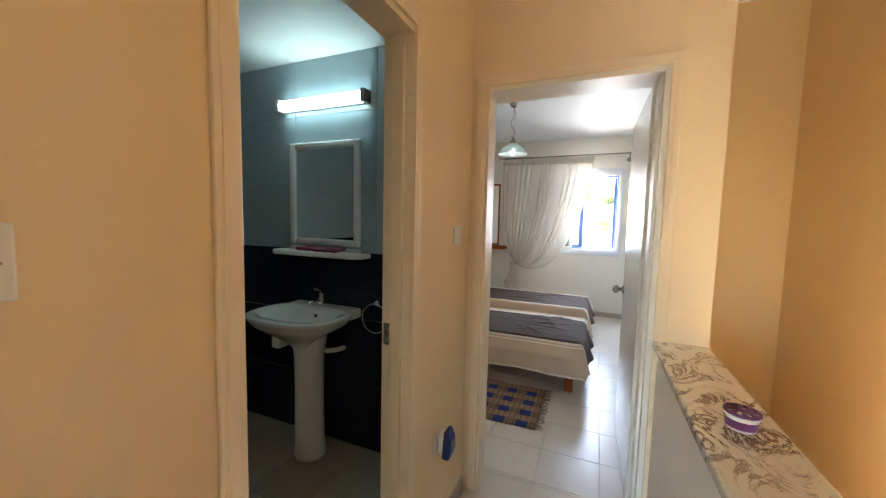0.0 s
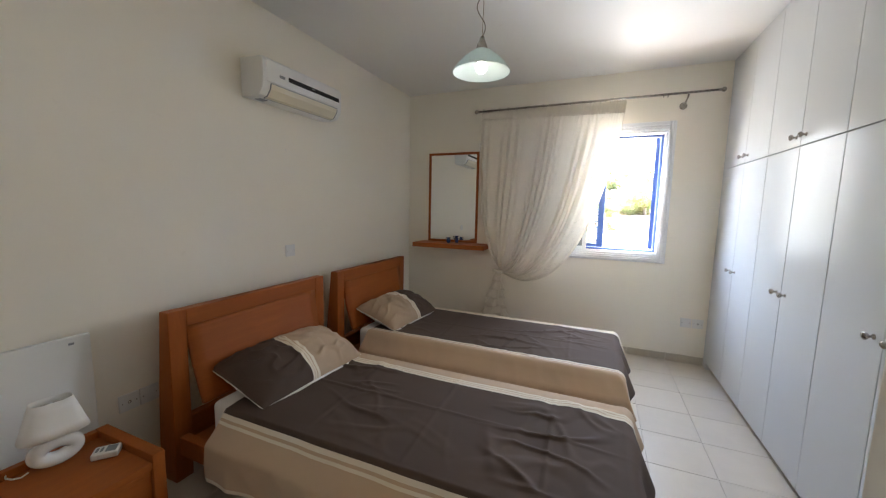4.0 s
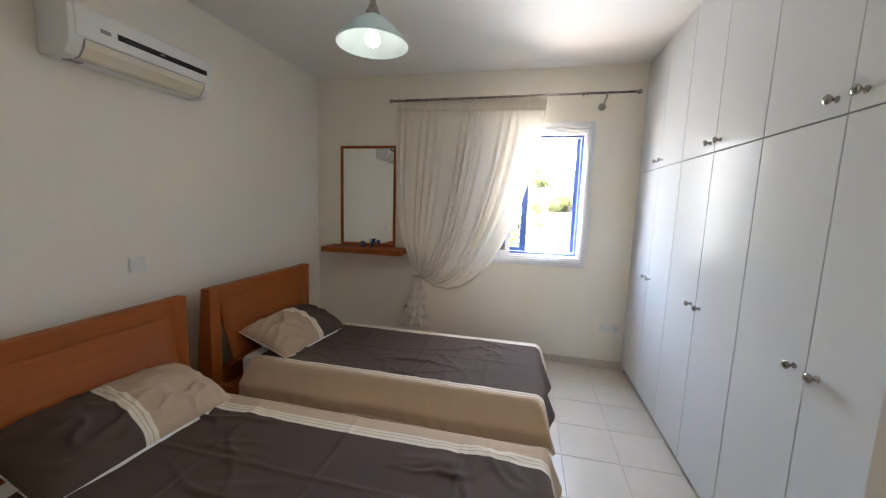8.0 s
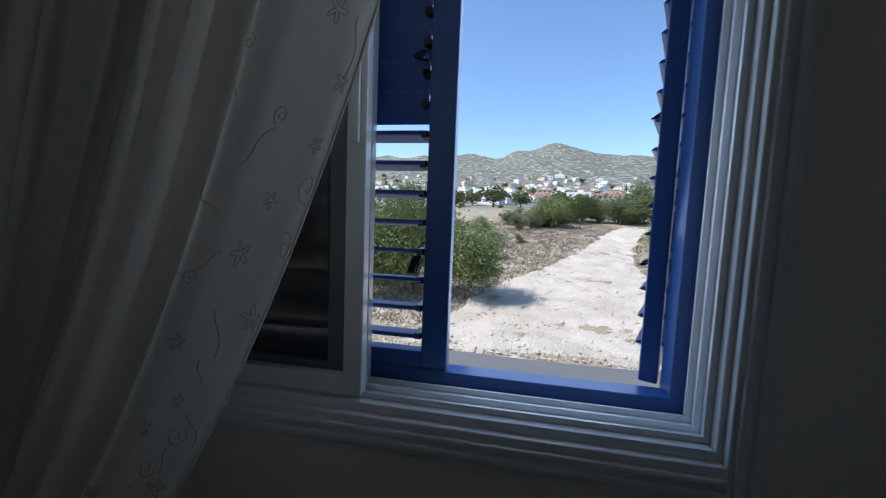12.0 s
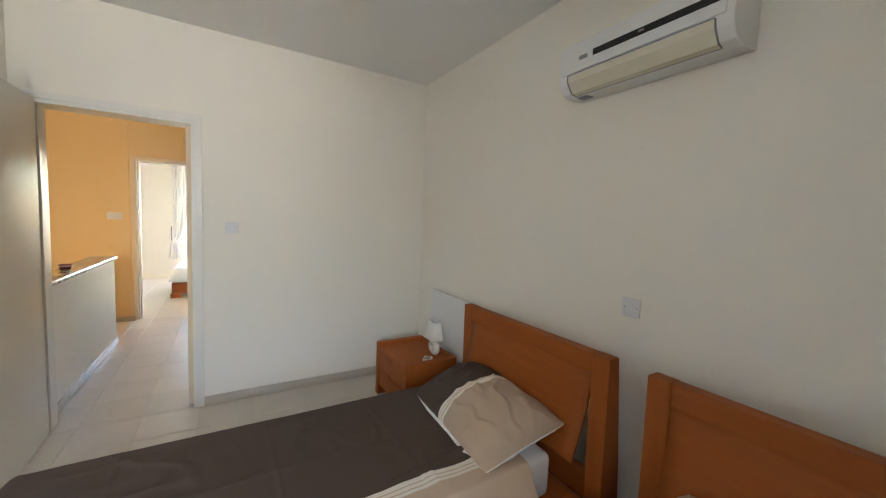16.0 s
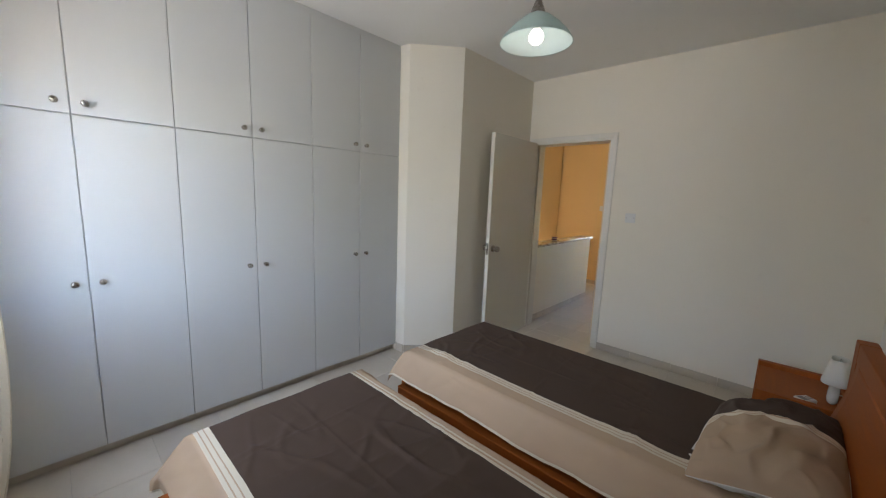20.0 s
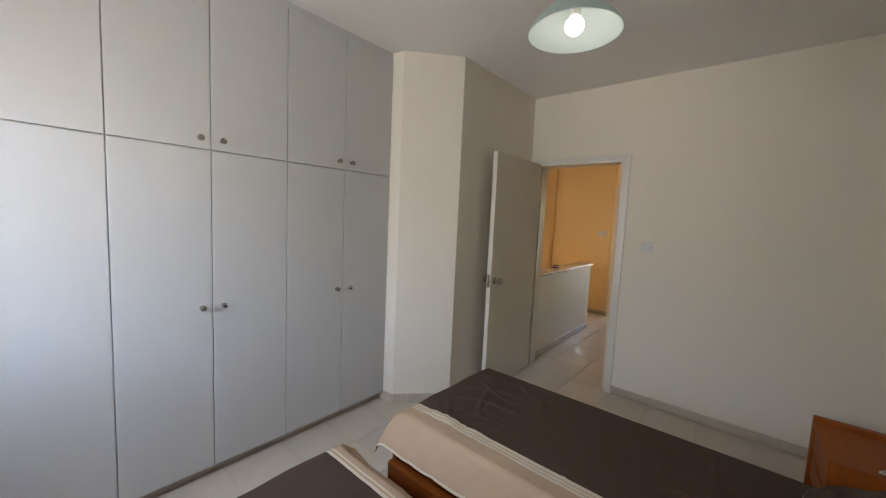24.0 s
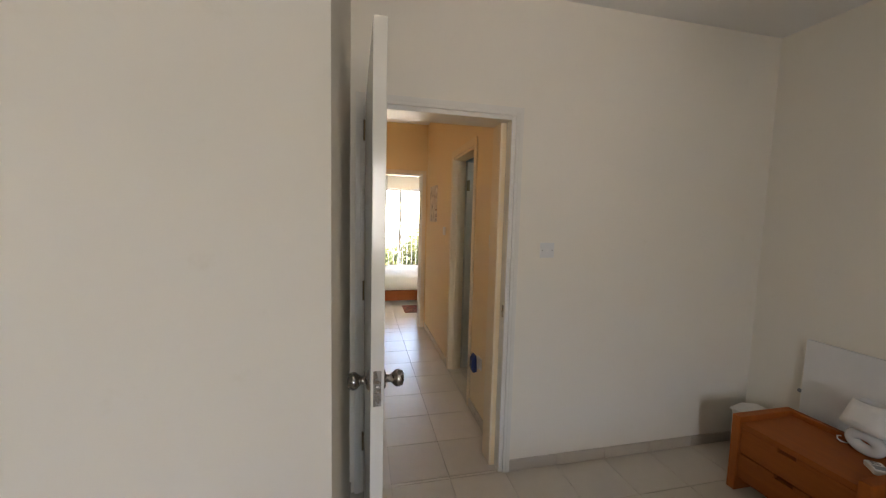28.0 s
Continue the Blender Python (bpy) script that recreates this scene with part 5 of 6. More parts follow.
def bowl(u, v):
    """Rounded basin from rim to waste; v = 0 at the outside foot, 1 at the middle of the bowl."""
    a = 2 * math.pi * u
    prof = ((0.16, 0.66), (0.30, 0.70), (0.88, 0.795), (1.0, 0.838), (1.0, 0.853), (0.90, 0.858), (0.80, 0.845), (0.62, 0.775), (0.34, 0.728), (0.02, 0.722))
    s = v * (len(prof) - 1)
    i = min(int(s), len(prof) - 2)
    k = s - i
    r, z = prof[i][0] * (1 - k) + prof[i + 1][0] * k, prof[i][1] * (1 - k) + prof[i + 1][1] * k
    c, sn = math.cos(a), math.sin(a)
    e = (abs(c) ** 2.6 + abs(sn) ** 2.6) ** (-1 / 2.6)
    y = 0.215 * r * e * sn
    if y > 0.14 and v < 0.6:
        y = 0.14 + (y - 0.14) * 0.4
    shift = 0.05 if v > 0.55 else 0.0
    return Vector((0.285 * r * e * c, -0.235 + (y * (0.86 if v > 0.55 else 1)) - shift * (v - 0.5), z))


part("bowl", sheet(49, 40, bowl), M_CERAMIC, ba)
part("back_ledge", box(-0.235, -0.10, 0.80, 0.235, -0.004, 0.858, 0.014, 3), M_CERAMIC, ba)
part("pedestal", lathe([(0, 0), (0.094, 0), (0.096, 0.02), (0.086, 0.10), (0.083, 0.4), (0.086, 0.6), (0.100, 0.70), (0.0, 0.70)], 28, m=Matrix.Translation((0, -0.17, 0)) @ Matrix.Diagonal((1.0, 0.9, 1, 1))), M_CERAMIC, ba)
part("overflow", lathe([(0, 0), (0.010, 0), (0.010, 0.004), (0, 0.004)], 14, m=pose(0.0, -0.118, 0.808, 70, 0, 0)), M_BLACK, ba)
tp = part("tap", lathe([(0, 0.858), (0.024, 0.858), (0.022, 0.875), (0.020, 0.905), (0.022, 0.925), (0.016, 0.935), (0, 0.936)], 20, m=Matrix.Translation((0.0, -0.07, 0))), M_CHROME, ba)
part("spout", tube([(0, -0.075, 0.888), (0, -0.12, 0.897), (0, -0.165, 0.89), (0, -0.175, 0.878)], 0.010, 12), M_CHROME, tp)
part("lever", tube([(0, -0.07, 0.936), (0, -0.085, 0.952), (0, -0.13, 0.968)], [0.010, 0.008, 0.006], 10), M_CHROME, tp)
part("drain_pipe", tube([(0.05, -0.10, 0.60), (0.10, -0.06, 0.60), (0.11, -0.03, 0.60), (0.11, -0.006, 0.60)], 0.014, 12), M_PLASTIC, ba)
part("soap_box", box(-0.26, -0.20, 0.60, -0.20, -0.10, 0.72, 0.008), M_PLASTIC, ba)

bmr = thing("bathroom_mirror", "rectangular mirror in a rounded white plastic frame", "mirror", (0.555, -0.172, 1.235))
part("mirror_frame", frame_bars(0.532, 0.63, 0.042, 0.03, 0.012), M_PLASTIC, bmr)
part("mirror_glass", box(0.035, 0.014, 0.035, 0.497, 0.018, 0.595), M_MIRROR, bmr)
part("backing", box(0.01, 0.0185, 0.01, 0.522, 0.029, 0.62), M_PLASTIC, bmr)
bs = thing("bathroom_shelf", "white plastic shelf with a low lip below the mirror", "shelf", (0.815, -0.142, 1.175))
bs.scale = (1.1, 1.0, 1.0)
part("shelf_board", prism([(-0.31, 0), (-0.31, -0.09), (-0.27, -0.13), (0.27, -0.13), (0.31, -0.09), (0.31, 0)], 0, 0.028, "z", 0.008), M_PLASTIC, bs)
part("back_lip", box(-0.25, -0.012, 0.0285, 0.25, 0.0, 0.05, 0.004), M_PLASTIC, bs)
fl = sheet(30, 16, lambda u, v: Vector(((u - 0.5) * 0.30, (v - 0.5) * 0.10, 0.014 + 0.012 * abs(noise.noise(Vector((u * 5, v * 4, 2)))) + 0.008 * v)), None, 0.013)
single("folded_cloth", fl, cloth("mauve_cloth", (0.20, 0.045, 0.10), 400.0, 0.2), "folded mauve face cloth on the bathroom shelf", "cloth", (0.84, -0.21, 1.2045))

tb = thing("tube_light", "lit fluorescent tube light above the bathroom mirror", "lamp", (0.487, -0.142, 2.087))
tb.scale = (1.06, 1.0, 1.0)
part("end_cap", box(0.0, -0.075, -0.035, 0.03, 0.0, 0.04, 0.01), M_PLASTIC, tb)
part("end_cap", box(0.595, -0.075, -0.035, 0.625, 0.0, 0.04, 0.01), M_PLASTIC, tb)
part("back_rail", box(0.03, -0.02, -0.03, 0.595, 0.0, 0.038, 0.002), M_PLASTIC, tb)
M_TUBE = glow("lit_tube", (0.62, 0.95, 1.0), 0.38)
part("diffuser", lathe([(0, 0.031), (0.030, 0.031), (0.030, 0.594), (0, 0.594)], 24, m=pose(0, -0.045, 0.002, 0, 90, 0)), M_TUBE, tb, "glowing opal diffuser")

tg = thing("towel_ring", "chrome towel ring on the dark bathroom tiles", "towel ring", (1.205, -0.142, 0.915))
part("mount", lathe([(0, 0), (0.022, 0), (0.020, 0.02), (0.008, 0.03), (0, 0.034)], 18, m=pose(0, 0, 0, 90, 0, 0)), M_CHROME, tg)
part("ring", tube([(0.085 * math.sin(a), -0.034, -0.085 + 0.085 * math.cos(a)) for a in [2 * math.pi * i / 36 for i in range(37)]], 0.0058, 8, caps=False), M_CHROME, tg)

bn = thing("pedal_bin", "steel pedal bin lined with a purple bag", "bin", (0.17, -0.42, 0))
part("bin_body", lathe([(0, 0), (0.10, 0), (0.102, 0.01), (0.10, 0.015), (0.10, 0.25), (0.096, 0.25), (0.096, 0.02), (0, 0.02)], 32), M_STEEL, bn)
n = Nodes("bin_bag")
n.put(Base_Color=(0.20, 0.14, 0.27, 1), Roughness=0.3, Transmission_Weight=0.25)
part("bin_bag", sheet(48, 10, lambda u, v: Vector(((0.098 + 0.022 * math.sin(v * 3.1) + 0.006 * math.sin(u * 75)) * math.cos(6.2832 * u), (0.098 + 0.022 * math.sin(v * 3.1) + 0.006 * math.sin(u * 75)) * math.sin(6.2832 * u), 0.27 - 0.11 * v + 0.006 * math.sin(u * 40)))), n.mat, bn, "thin purple bag")
part("lid", lathe([(0, 0.02), (0.06, 0.018), (0.10, 0.0), (0.103, 0.0), (0.062, 0.024), (0, 0.027)], 32, m=pose(0, 0.11, 0.30, 75, 0, 0)), M_STEEL, bn)
part("pedal", box(-0.02, -0.135, 0.004, 0.02, -0.10, 0.016, 0.003), M_BLACK, bn)

wc = thing("toilet", "white ceramic toilet with a lid, beside the bathroom wall", "toilet", (-0.01, -0.95, 0))
part("pan", lathe([(0, 0), (0.11, 0), (0.105, 0.15), (0.14, 0.28), (0.185, 0.38), (0.185, 0.40), (0, 0.40)], 32, m=Matrix.Translation((0.40, 0, 0)) @ Matrix.Diagonal((1.25, 1, 1, 1))), M_CERAMIC, wc)
part("seat_lid", lathe([(0, 0.402), (0.19, 0.402), (0.192, 0.415), (0.18, 0.425), (0, 0.43)], 32, m=Matrix.Translation((0.40, 0, 0)) @ Matrix.Diagonal((1.25, 1, 1, 1))), M_PLASTIC, wc)
part("cistern", box(0.01, -0.19, 0.40, 0.18, 0.19, 0.78, 0.02, 3), M_CERAMIC, wc)
part("pan_neck", box(0.005, -0.10, 0.05, 0.30, 0.10, 0.38, 0.02), M_CERAMIC, wc)

# ---- far bedroom ----
fb = thing("bed", "low cherry wood double bed in the far bedroom", "bed", (0, 0, 0))
part("front_rail", box(1.0, -4.17, 0.075, 2.385, -4.13, 0.245, 0.006), M_WOODX, fb)
part("rear_rail", box(1.0, -5.62, 0.075, 2.385, -5.58, 0.245, 0.006), M_WOODX, fb)
part("side_rail", box(2.345, -5.579, 0.075, 2.384, -4.171, 0.2445, 0.006), M_WOOD, fb)
part("slat_base", box(1.0, -5.579, 0.19, 2.344, -4.171, 0.24), M_WOODX, fb)
for x, y in ((2.33, -4.145), (2.33, -5.605), (1.12, -4.145), (1.12, -5.605)):
    part("leg", box(x - 0.07, y - 0.035, 0, x + 0.07, y + 0.035, 0.0745, 0.004), M_WOODX, fb)


def quilted(u, v):
    """White quilt hanging a little over the front and the end of the bed."""
    e = min(u, 1 - u) * 1.42, min(v, 1 - v) * 1.52
    fall = max(0.0, 0.06 - min(e)) / 0.06
    soft = 0.028 * noise.noise(Vector((u * 6, v * 6, 1))) + 0.03 * max(0.0, 0.4 - abs(noise.noise(Vector((u * 5 + v * 3, v * 9, 4)))))
    return Vector((0.97 + 1.44 * u, -5.64 + 1.54 * v, 0.47 - 0.20 * fall ** 1.6 + soft * (1 - 0.5 * fall)))


single("quilt", sheet(64, 64, quilted, None, 0.012), M_LINEN, "rumpled white quilt on the far bed", "quilt")
single("mattress", box(1.02, -5.58, 0.2455, 2.375, -4.15, 0.42, 0.03, 3), M_LINEN, "white mattress on the far bed", "mattress")

gd = thing("window_2", "white sliding glass balcony door with a dark gap beyond", "window", (0, 0, 0), kind="structure")
for a, b, y in ((0.782, 1.78, FY - 0.06), (1.73, 2.398, FY - 0.10)):
    bm = frame_bars(b - a, 2.115, 0.05, 0.035, 0.003)
    for v in bm.verts:
        v.co += Vector((a, y, 0.002))
    s = part("sliding_panel", bm, M_TRIM, gd)
    part("pane", box(a + 0.05, y + 0.015, 0.05, b - 0.05, y + 0.018, 2.06), M_GLASS, s).visible_shadow = False


def fdrape(u, v):
    """u from the wall side to the free edge, v downwards to the tie."""
    x, z = bez(2.56 - 0.50 * u, 2.56 - 0.50 * u, 2.56 - 0.44 * u, 2.56 - 0.10 * u, v), bez(2.38, 1.75 - 0.1 * u, 1.10 - 0.5 * u, 0.80 - 0.06 * u, v)
    return Vector((x, FY + 0.12 + 0.025 * math.sin(u * 44 + math.sin(u * 9)) * (1 - 0.7 * v) - 0.06 * v, z))


cf = thing("curtain", "sheer white curtain tied back beside the balcony door", "curtain", (0, 0, 0))
part("drape", sheet(90, 24, fdrape), M_CURT_FAR, cf)
part("pole", tube([(0.6, FY + 0.12, 2.40), (2.75, FY + 0.12, 2.40)], 0.01, 10), M_STEEL, cf)
part("pole_bracket", tube([(2.68, FY + 0.12, 2.40), (2.68, FY, 2.40)], 0.008, 8), M_STEEL, cf)
part("tie_hook", tube([(2.60, FY + 0.002, 0.80), (2.60, FY + 0.05, 0.82), (2.60, FY + 0.05, 1.10)], 0.012, 8), M_GREY, cf)
part("tail", sheet(36, 14, lambda u, v: Vector((2.50 + 0.11 * u + 0.10 * (u - 0.5) * v + 0.02 * math.sin(u * 30) * v, FY + 0.07 + 0.03 * math.sin(u * 40) * (0.3 + v), 0.78 - 0.36 * v + 0.03 * math.sin(u * 9)))), M_CURT_FAR, cf, "gathered tail below the tie")
rl = thing("balcony_railing", "thin metal balcony railing outside the far window", "railing", (0, FY - 1.4, 0))
part("top_rail", tube([(0.2, 0, 1.02), (4.2, 0, 1.02)], 0.02, 10), M_GREY, rl)
part("bottom_rail", tube([(0.2, 0, 0.08), (4.2, 0, 0.08)], 0.012, 8), M_GREY, rl)
for k in range(34):
    part("baluster", tube([(0.22 + 0.12 * k, 0, -0.005), (0.22 + 0.12 * k, 0, 1.02)], 0.007, 6), M_GREY, rl)
n = Nodes("red_rug_weave")
n.color(n.ramp(n.noise(n.coords((3, 30, 1)), 2.0), [(0.4, (0.30, 0.05, 0.03)), (0.5, (0.10, 0.04, 0.03)), (0.6, (0.45, 0.30, 0.18))], "CONSTANT"))
single("rug", box(1.2, -4.05, 0.002, 1.95, -3.60, 0.012, 0.003), n.mat, "small red striped rug in the far bedroom", "rug")

# ---- outdoors ----
def land(x, y):
    """Height of the ground: a road below the house, a slope behind it and hills far off."""
    if y > 0:
        z = -2.9
        z += 4.6 * max(0.0, min(1.0, (y - 17) / 50)) + 17 * max(0.0, min(1.0, (y - 65) / 240)) + 44 * max(0.0, min(1.0, (y - 300) / 320)) ** 1.2
        far = max(0.0, (y - 600) / 600)
        crest = 150 + 30 * math.exp(-((x - 153) / 110) ** 2) + 6 * math.sin(x / 150 + 1.0) + 4 * math.sin(x / 47)
        z += crest * (far ** 1.1 if far < 1 else max(0.0, 1 - (far - 1) * 0.6))
        if y > 16:
            z += 0.35 * noise.noise(Vector((x / 9, y / 9, 0))) * min(1, (y - 16) / 10)
        if y > 120:
            z += (y / 60) * noise.noise(Vector((x / 90, y / 90, 4.0)))
        return z
    return -2.9 - 0.05 * max(0.0, -y - 20) + 0.3 * noise.noise(Vector((x / 9, y / 9, 0))) * min(1, max(0.0, -y - 12) / 10)


n = Nodes("dry_ground")
v = n.coords()
sep = n.add("SeparateXYZ")
n.link(v, sep.inputs[0])
big, mid, fine = n.noise(v, 0.06, 6.0, 0.6), n.noise(v, 0.5, 8.0, 0.65), n.noise(v, 6.0, 8.0, 0.7)
dirt = n.mix(fine, (0.40, 0.335, 0.25), (0.70, 0.63, 0.52))
scrub = n.mix(mid, (0.19, 0.15, 0.09), (0.38, 0.30, 0.20))
near = n.mix(n.ramp(mid, [(0.30, (0, 0, 0)), (0.48, (1, 1, 1))]), dirt, scrub)
hill = n.mix(n.ramp(n.noise(v, 0.09, 10.0, 0.7), [(0.38, (0, 0, 0)), (0.50, (1, 1, 1))]), (0.38, 0.345, 0.29), (0.115, 0.113, 0.078))
r = n.add("MapRange")
r.inputs["From Min"].default_value, r.inputs["From Max"].default_value = 90, 180
n.link(sep.outputs[1], r.inputs["Value"])
n.color(n.mix(r.outputs["Result"], near, hill))
n.put(Roughness=0.95)
M_GROUND = n.bump(fine, 0.6, 0.05).mat
n = Nodes("pale_track")
v = n.coords()
mid, fine = n.noise(v, 0.6, 6.0), n.noise(v, 7.0, 9.0, 0.72)
n.color(n.mix(n.ramp(mid, [(0.4, (0, 0, 0)), (0.65, (1, 1, 1))]), n.mix(fine, (0.40, 0.32, 0.235), (0.76, 0.67, 0.55)), n.mix(fine, (0.30, 0.235, 0.165), (0.60, 0.51, 0.40))))
n.put(Roughness=0.95)
M_TRACK = n.bump(fine, 1.0, 0.09).mat
n = Nodes("worn_asphalt")
v = n.coords()
mid, fine = n.noise(v, 0.8, 5.0), n.noise(v, 30.0, 6.0, 0.7)
n.color(n.mix(n.mix(0.5, mid, fine), (0.085, 0.083, 0.08), (0.17, 0.165, 0.155)))
n.put(Roughness=0.9)
M_ROAD = n.bump(fine, 0.5, 0.01).mat


def graded(lo, hi, n0, p):
    return [lo + (hi - lo) * (abs(2 * i / n0 - 1) ** p * (1 if i * 2 > n0 else -1) + 1) / 2 for i in range(n0 + 1)]


xs, ys = graded(-2600, 2600, 110, 2.6), graded(-2600, 2600, 170, 2.8)
bm = bmesh.new()
gv = [[bm.verts.new((x, y, land(x, y))) for y in ys] for x in xs]
for i in range(len(xs) - 1):
    for j in range(len(ys) - 1):
        bm.faces.new((gv[i][j], gv[i + 1][j], gv[i + 1][j + 1], gv[i][j + 1])).smooth = True
single("ground", bm, M_GROUND, "dry rocky slope with scrub rising to bare hills", "ground", kind="structure")


def ribbon(name, label, mid, width, y0, y1, steps, material, lift):
    """A strip of surface lying on the ground along y."""
    def at(u, v):
        y = y0 + (y1 - y0) * u
        x = mid(y) + (v - 0.5) * width(y) + 0.5 * noise.noise(Vector((y / 1.7, v * 9, 1)))
        return Vector((x, y, land(x, y) + lift * min(1.0, max(0.0, y - y0) / 1.6) - 0.03 + 0.10 * noise.noise(Vector((x * 0.9, y * 0.9, 6))) + 0.05 * noise.noise(Vector((x * 3, y * 3, 2)))))
    return single(name, sheet(steps, 44, at), material, label, "track", kind="structure")


bm = sheet(90, 5, lambda u, v: Vector((-60 + 130 * u, 8.2 + 6.4 * v + 0.02 * (-60 + 130 * u) + 0.15 * math.sin(u * 60), -2.86)))
single("road", bm, M_ROAD, "worn grey asphalt road below the window", "road", kind="structure")
ribbon("dirt_track", "pale stony dirt track climbing the slope", lambda y: 4.4 + 0.25 * (y - 16) + 0.0025 * (y - 16) ** 2, lambda y: 4.2 + 6.0 * math.exp(-((y - 20) / 9) ** 2), 14.4, 66, 190, M_TRACK, 0.10)
ribbon("gravel_verge", "pale rubble bank beside the road", lambda y: -9.0, lambda y: 12.0, 14.3, 18.5, 30, M_TRACK, 0.05)

M_LEAF = []
for k, (a, b) in enumerate((((0.075, 0.105, 0.026), (0.21, 0.235, 0.075)), ((0.065, 0.085, 0.030), (0.15, 0.17, 0.062)), ((0.10, 0.115, 0.040), (0.20, 0.21, 0.080)))):
    n = Nodes("leaf_green")
    g = n.add("NewGeometry")
    n.color(n.mix(g.outputs["Random Per Island"], a, b))
    n.put(Roughness=0.6, Subsurface_Weight=0.0)
    tb = n.add("BsdfTranslucent")
    tb.inputs["Color"].default_value = (*shade(b, 1.0), 1)
    mx = n.add("MixShader", Fac=0.25)
    n.link(n.bsdf.outputs[0], mx.inputs[1])
    n.link(tb.outputs[0], mx.inputs[2])
    n.link(mx.outputs[0], n.out.inputs["Surface"])
    M_LEAF.append(n.mat)
M_BARK = paint("bark", (0.16, 0.12, 0.085), 0.9, 0.4, 40.0, 0.6)


def tree(name, label, category, seed, height, spread, trunk, leaves, size, leaf, group):
    """Limbs that fork from a tapered trunk, and a crown of single leaves clustered round their ends."""
    r = random.Random(seed)
    t = thing(name, label, category, (0, 0, 0), group=group)
    bm = bmesh.new()
    tips = []
    stems = 1 if trunk > 0.3 else 5
    for s in range(stems):
        a0 = r.uniform(0, 6.28)
        base = Vector((0.12 * math.cos(a0), 0.12 * math.sin(a0), -0.15)) * (0 if stems == 1 else 1)
        top = Vector((r.uniform(-.1, .1) * spread, r.uniform(-.1, .1) * spread, max(trunk, height * 0.25)))
        tube([base, base.lerp(top, 0.5) + Vector((r.uniform(-.06, .06), r.uniform(-.06, .06), 0)), top], [0.045 * height, 0.035 * height, 0.024 * height], 7, bm)
        for k in range(7 if stems == 1 else 3):
            a, el = r.uniform(0, 6.28), r.uniform(0.1, 1.0)
            end = top + Vector((math.cos(a) * spread * 0.8 * (1 - 0.45 * el), math.sin(a) * spread * 0.8 * (1 - 0.45 * el), (height - top.z) * (0.1 + 0.85 * el)))
            mid = top.lerp(end, 0.5) + Vector((r.uniform(-.1, .1), r.uniform(-.1, .1), 0.08)) * height * 0.3
            tube([top, mid, end], [0.02 * height, 0.012 * height, 0.004 * height], 6, bm)
            tips += [mid, end, mid.lerp(end, 0.5)]
    part("trunk", bm, M_BARK, t)
    verts, faces = [], []
    for k in range(leaves):
        c = tips[r.randrange(len(tips))]
        q = c + Vector((r.gauss(0, 1), r.gauss(0, 1), r.gauss(0, 0.75))) * spread * 0.21
        q.z = max(q.z, 0.03)
        d = Vector((r.gauss(0, 1), r.gauss(0, 1), r.gauss(0, 1))).normalized()
        e = d.orthogonal().normalized() * size * r.uniform(0.3, 0.5)
        d *= size * r.uniform(0.7, 1.3)
        i = len(verts)
        verts += [q - d, q + e, q + d, q - e]
        faces.append((i, i + 1, i + 2, i + 3))
    me = bpy.data.meshes.new("crown")
    me.from_pydata([tuple(p) for p in verts], [], faces)
    me.materials.append(leaf)
    crown = new("crown", me)
    crown.parent = t
    return t


bush = tree("shrub", "bright green leafy shrub beside the dirt track", "shrub", 3, 1.9, 1.25, 0.15, 9000, 0.05, M_LEAF[0], "shrubs by the track")
bush.matrix_basis = pose(0.4, 21.0, land(0.4, 21.0)) @ Matrix.Diagonal((1.45, 1.45, 1.75, 1))
bush2 = tree("shrub", "dense grey-green shrub on the dry slope", "shrub", 8, 1.5, 1.1, 0.15, 3600, 0.06, M_LEAF[1], "shrubs on the slope")
bush2.matrix_basis = pose(-6.0, 17.5, land(-6.0, 17.5))
tr1 = tree("carob_tree", "spreading carob tree on the slope", "tree", 12, 4.2, 2.3, 1.1, 6500, 0.11, M_LEAF[1], "trees on the slope")
tr1.matrix_basis = pose(19.5, 65, land(19.5, 65)) @ Matrix.Diagonal((1.25, 1.25, 1.1, 1))
tr2 = tree("olive_tree", "light green olive tree on the slope", "tree", 21, 3.4, 1.8, 0.9, 5200, 0.09, M_LEAF[2], "trees on the slope")
tr2.matrix_basis = pose(5.5, 57, land(5.5, 57)) @ Matrix.Diagonal((1.0, 1.0, 0.9, 1))
rr = random.Random(11)


def plant(ob, x, y, s):
    c = copy_thing(ob, pose(x, y, land(x, y) - (0.75 * s if ob in (tr1, tr2) else 0.0), 0, 0, rr.uniform(0, 360)) @ Matrix.Diagonal((s, s, s * rr.uniform(0.85, 1.15), 1)))
    return c


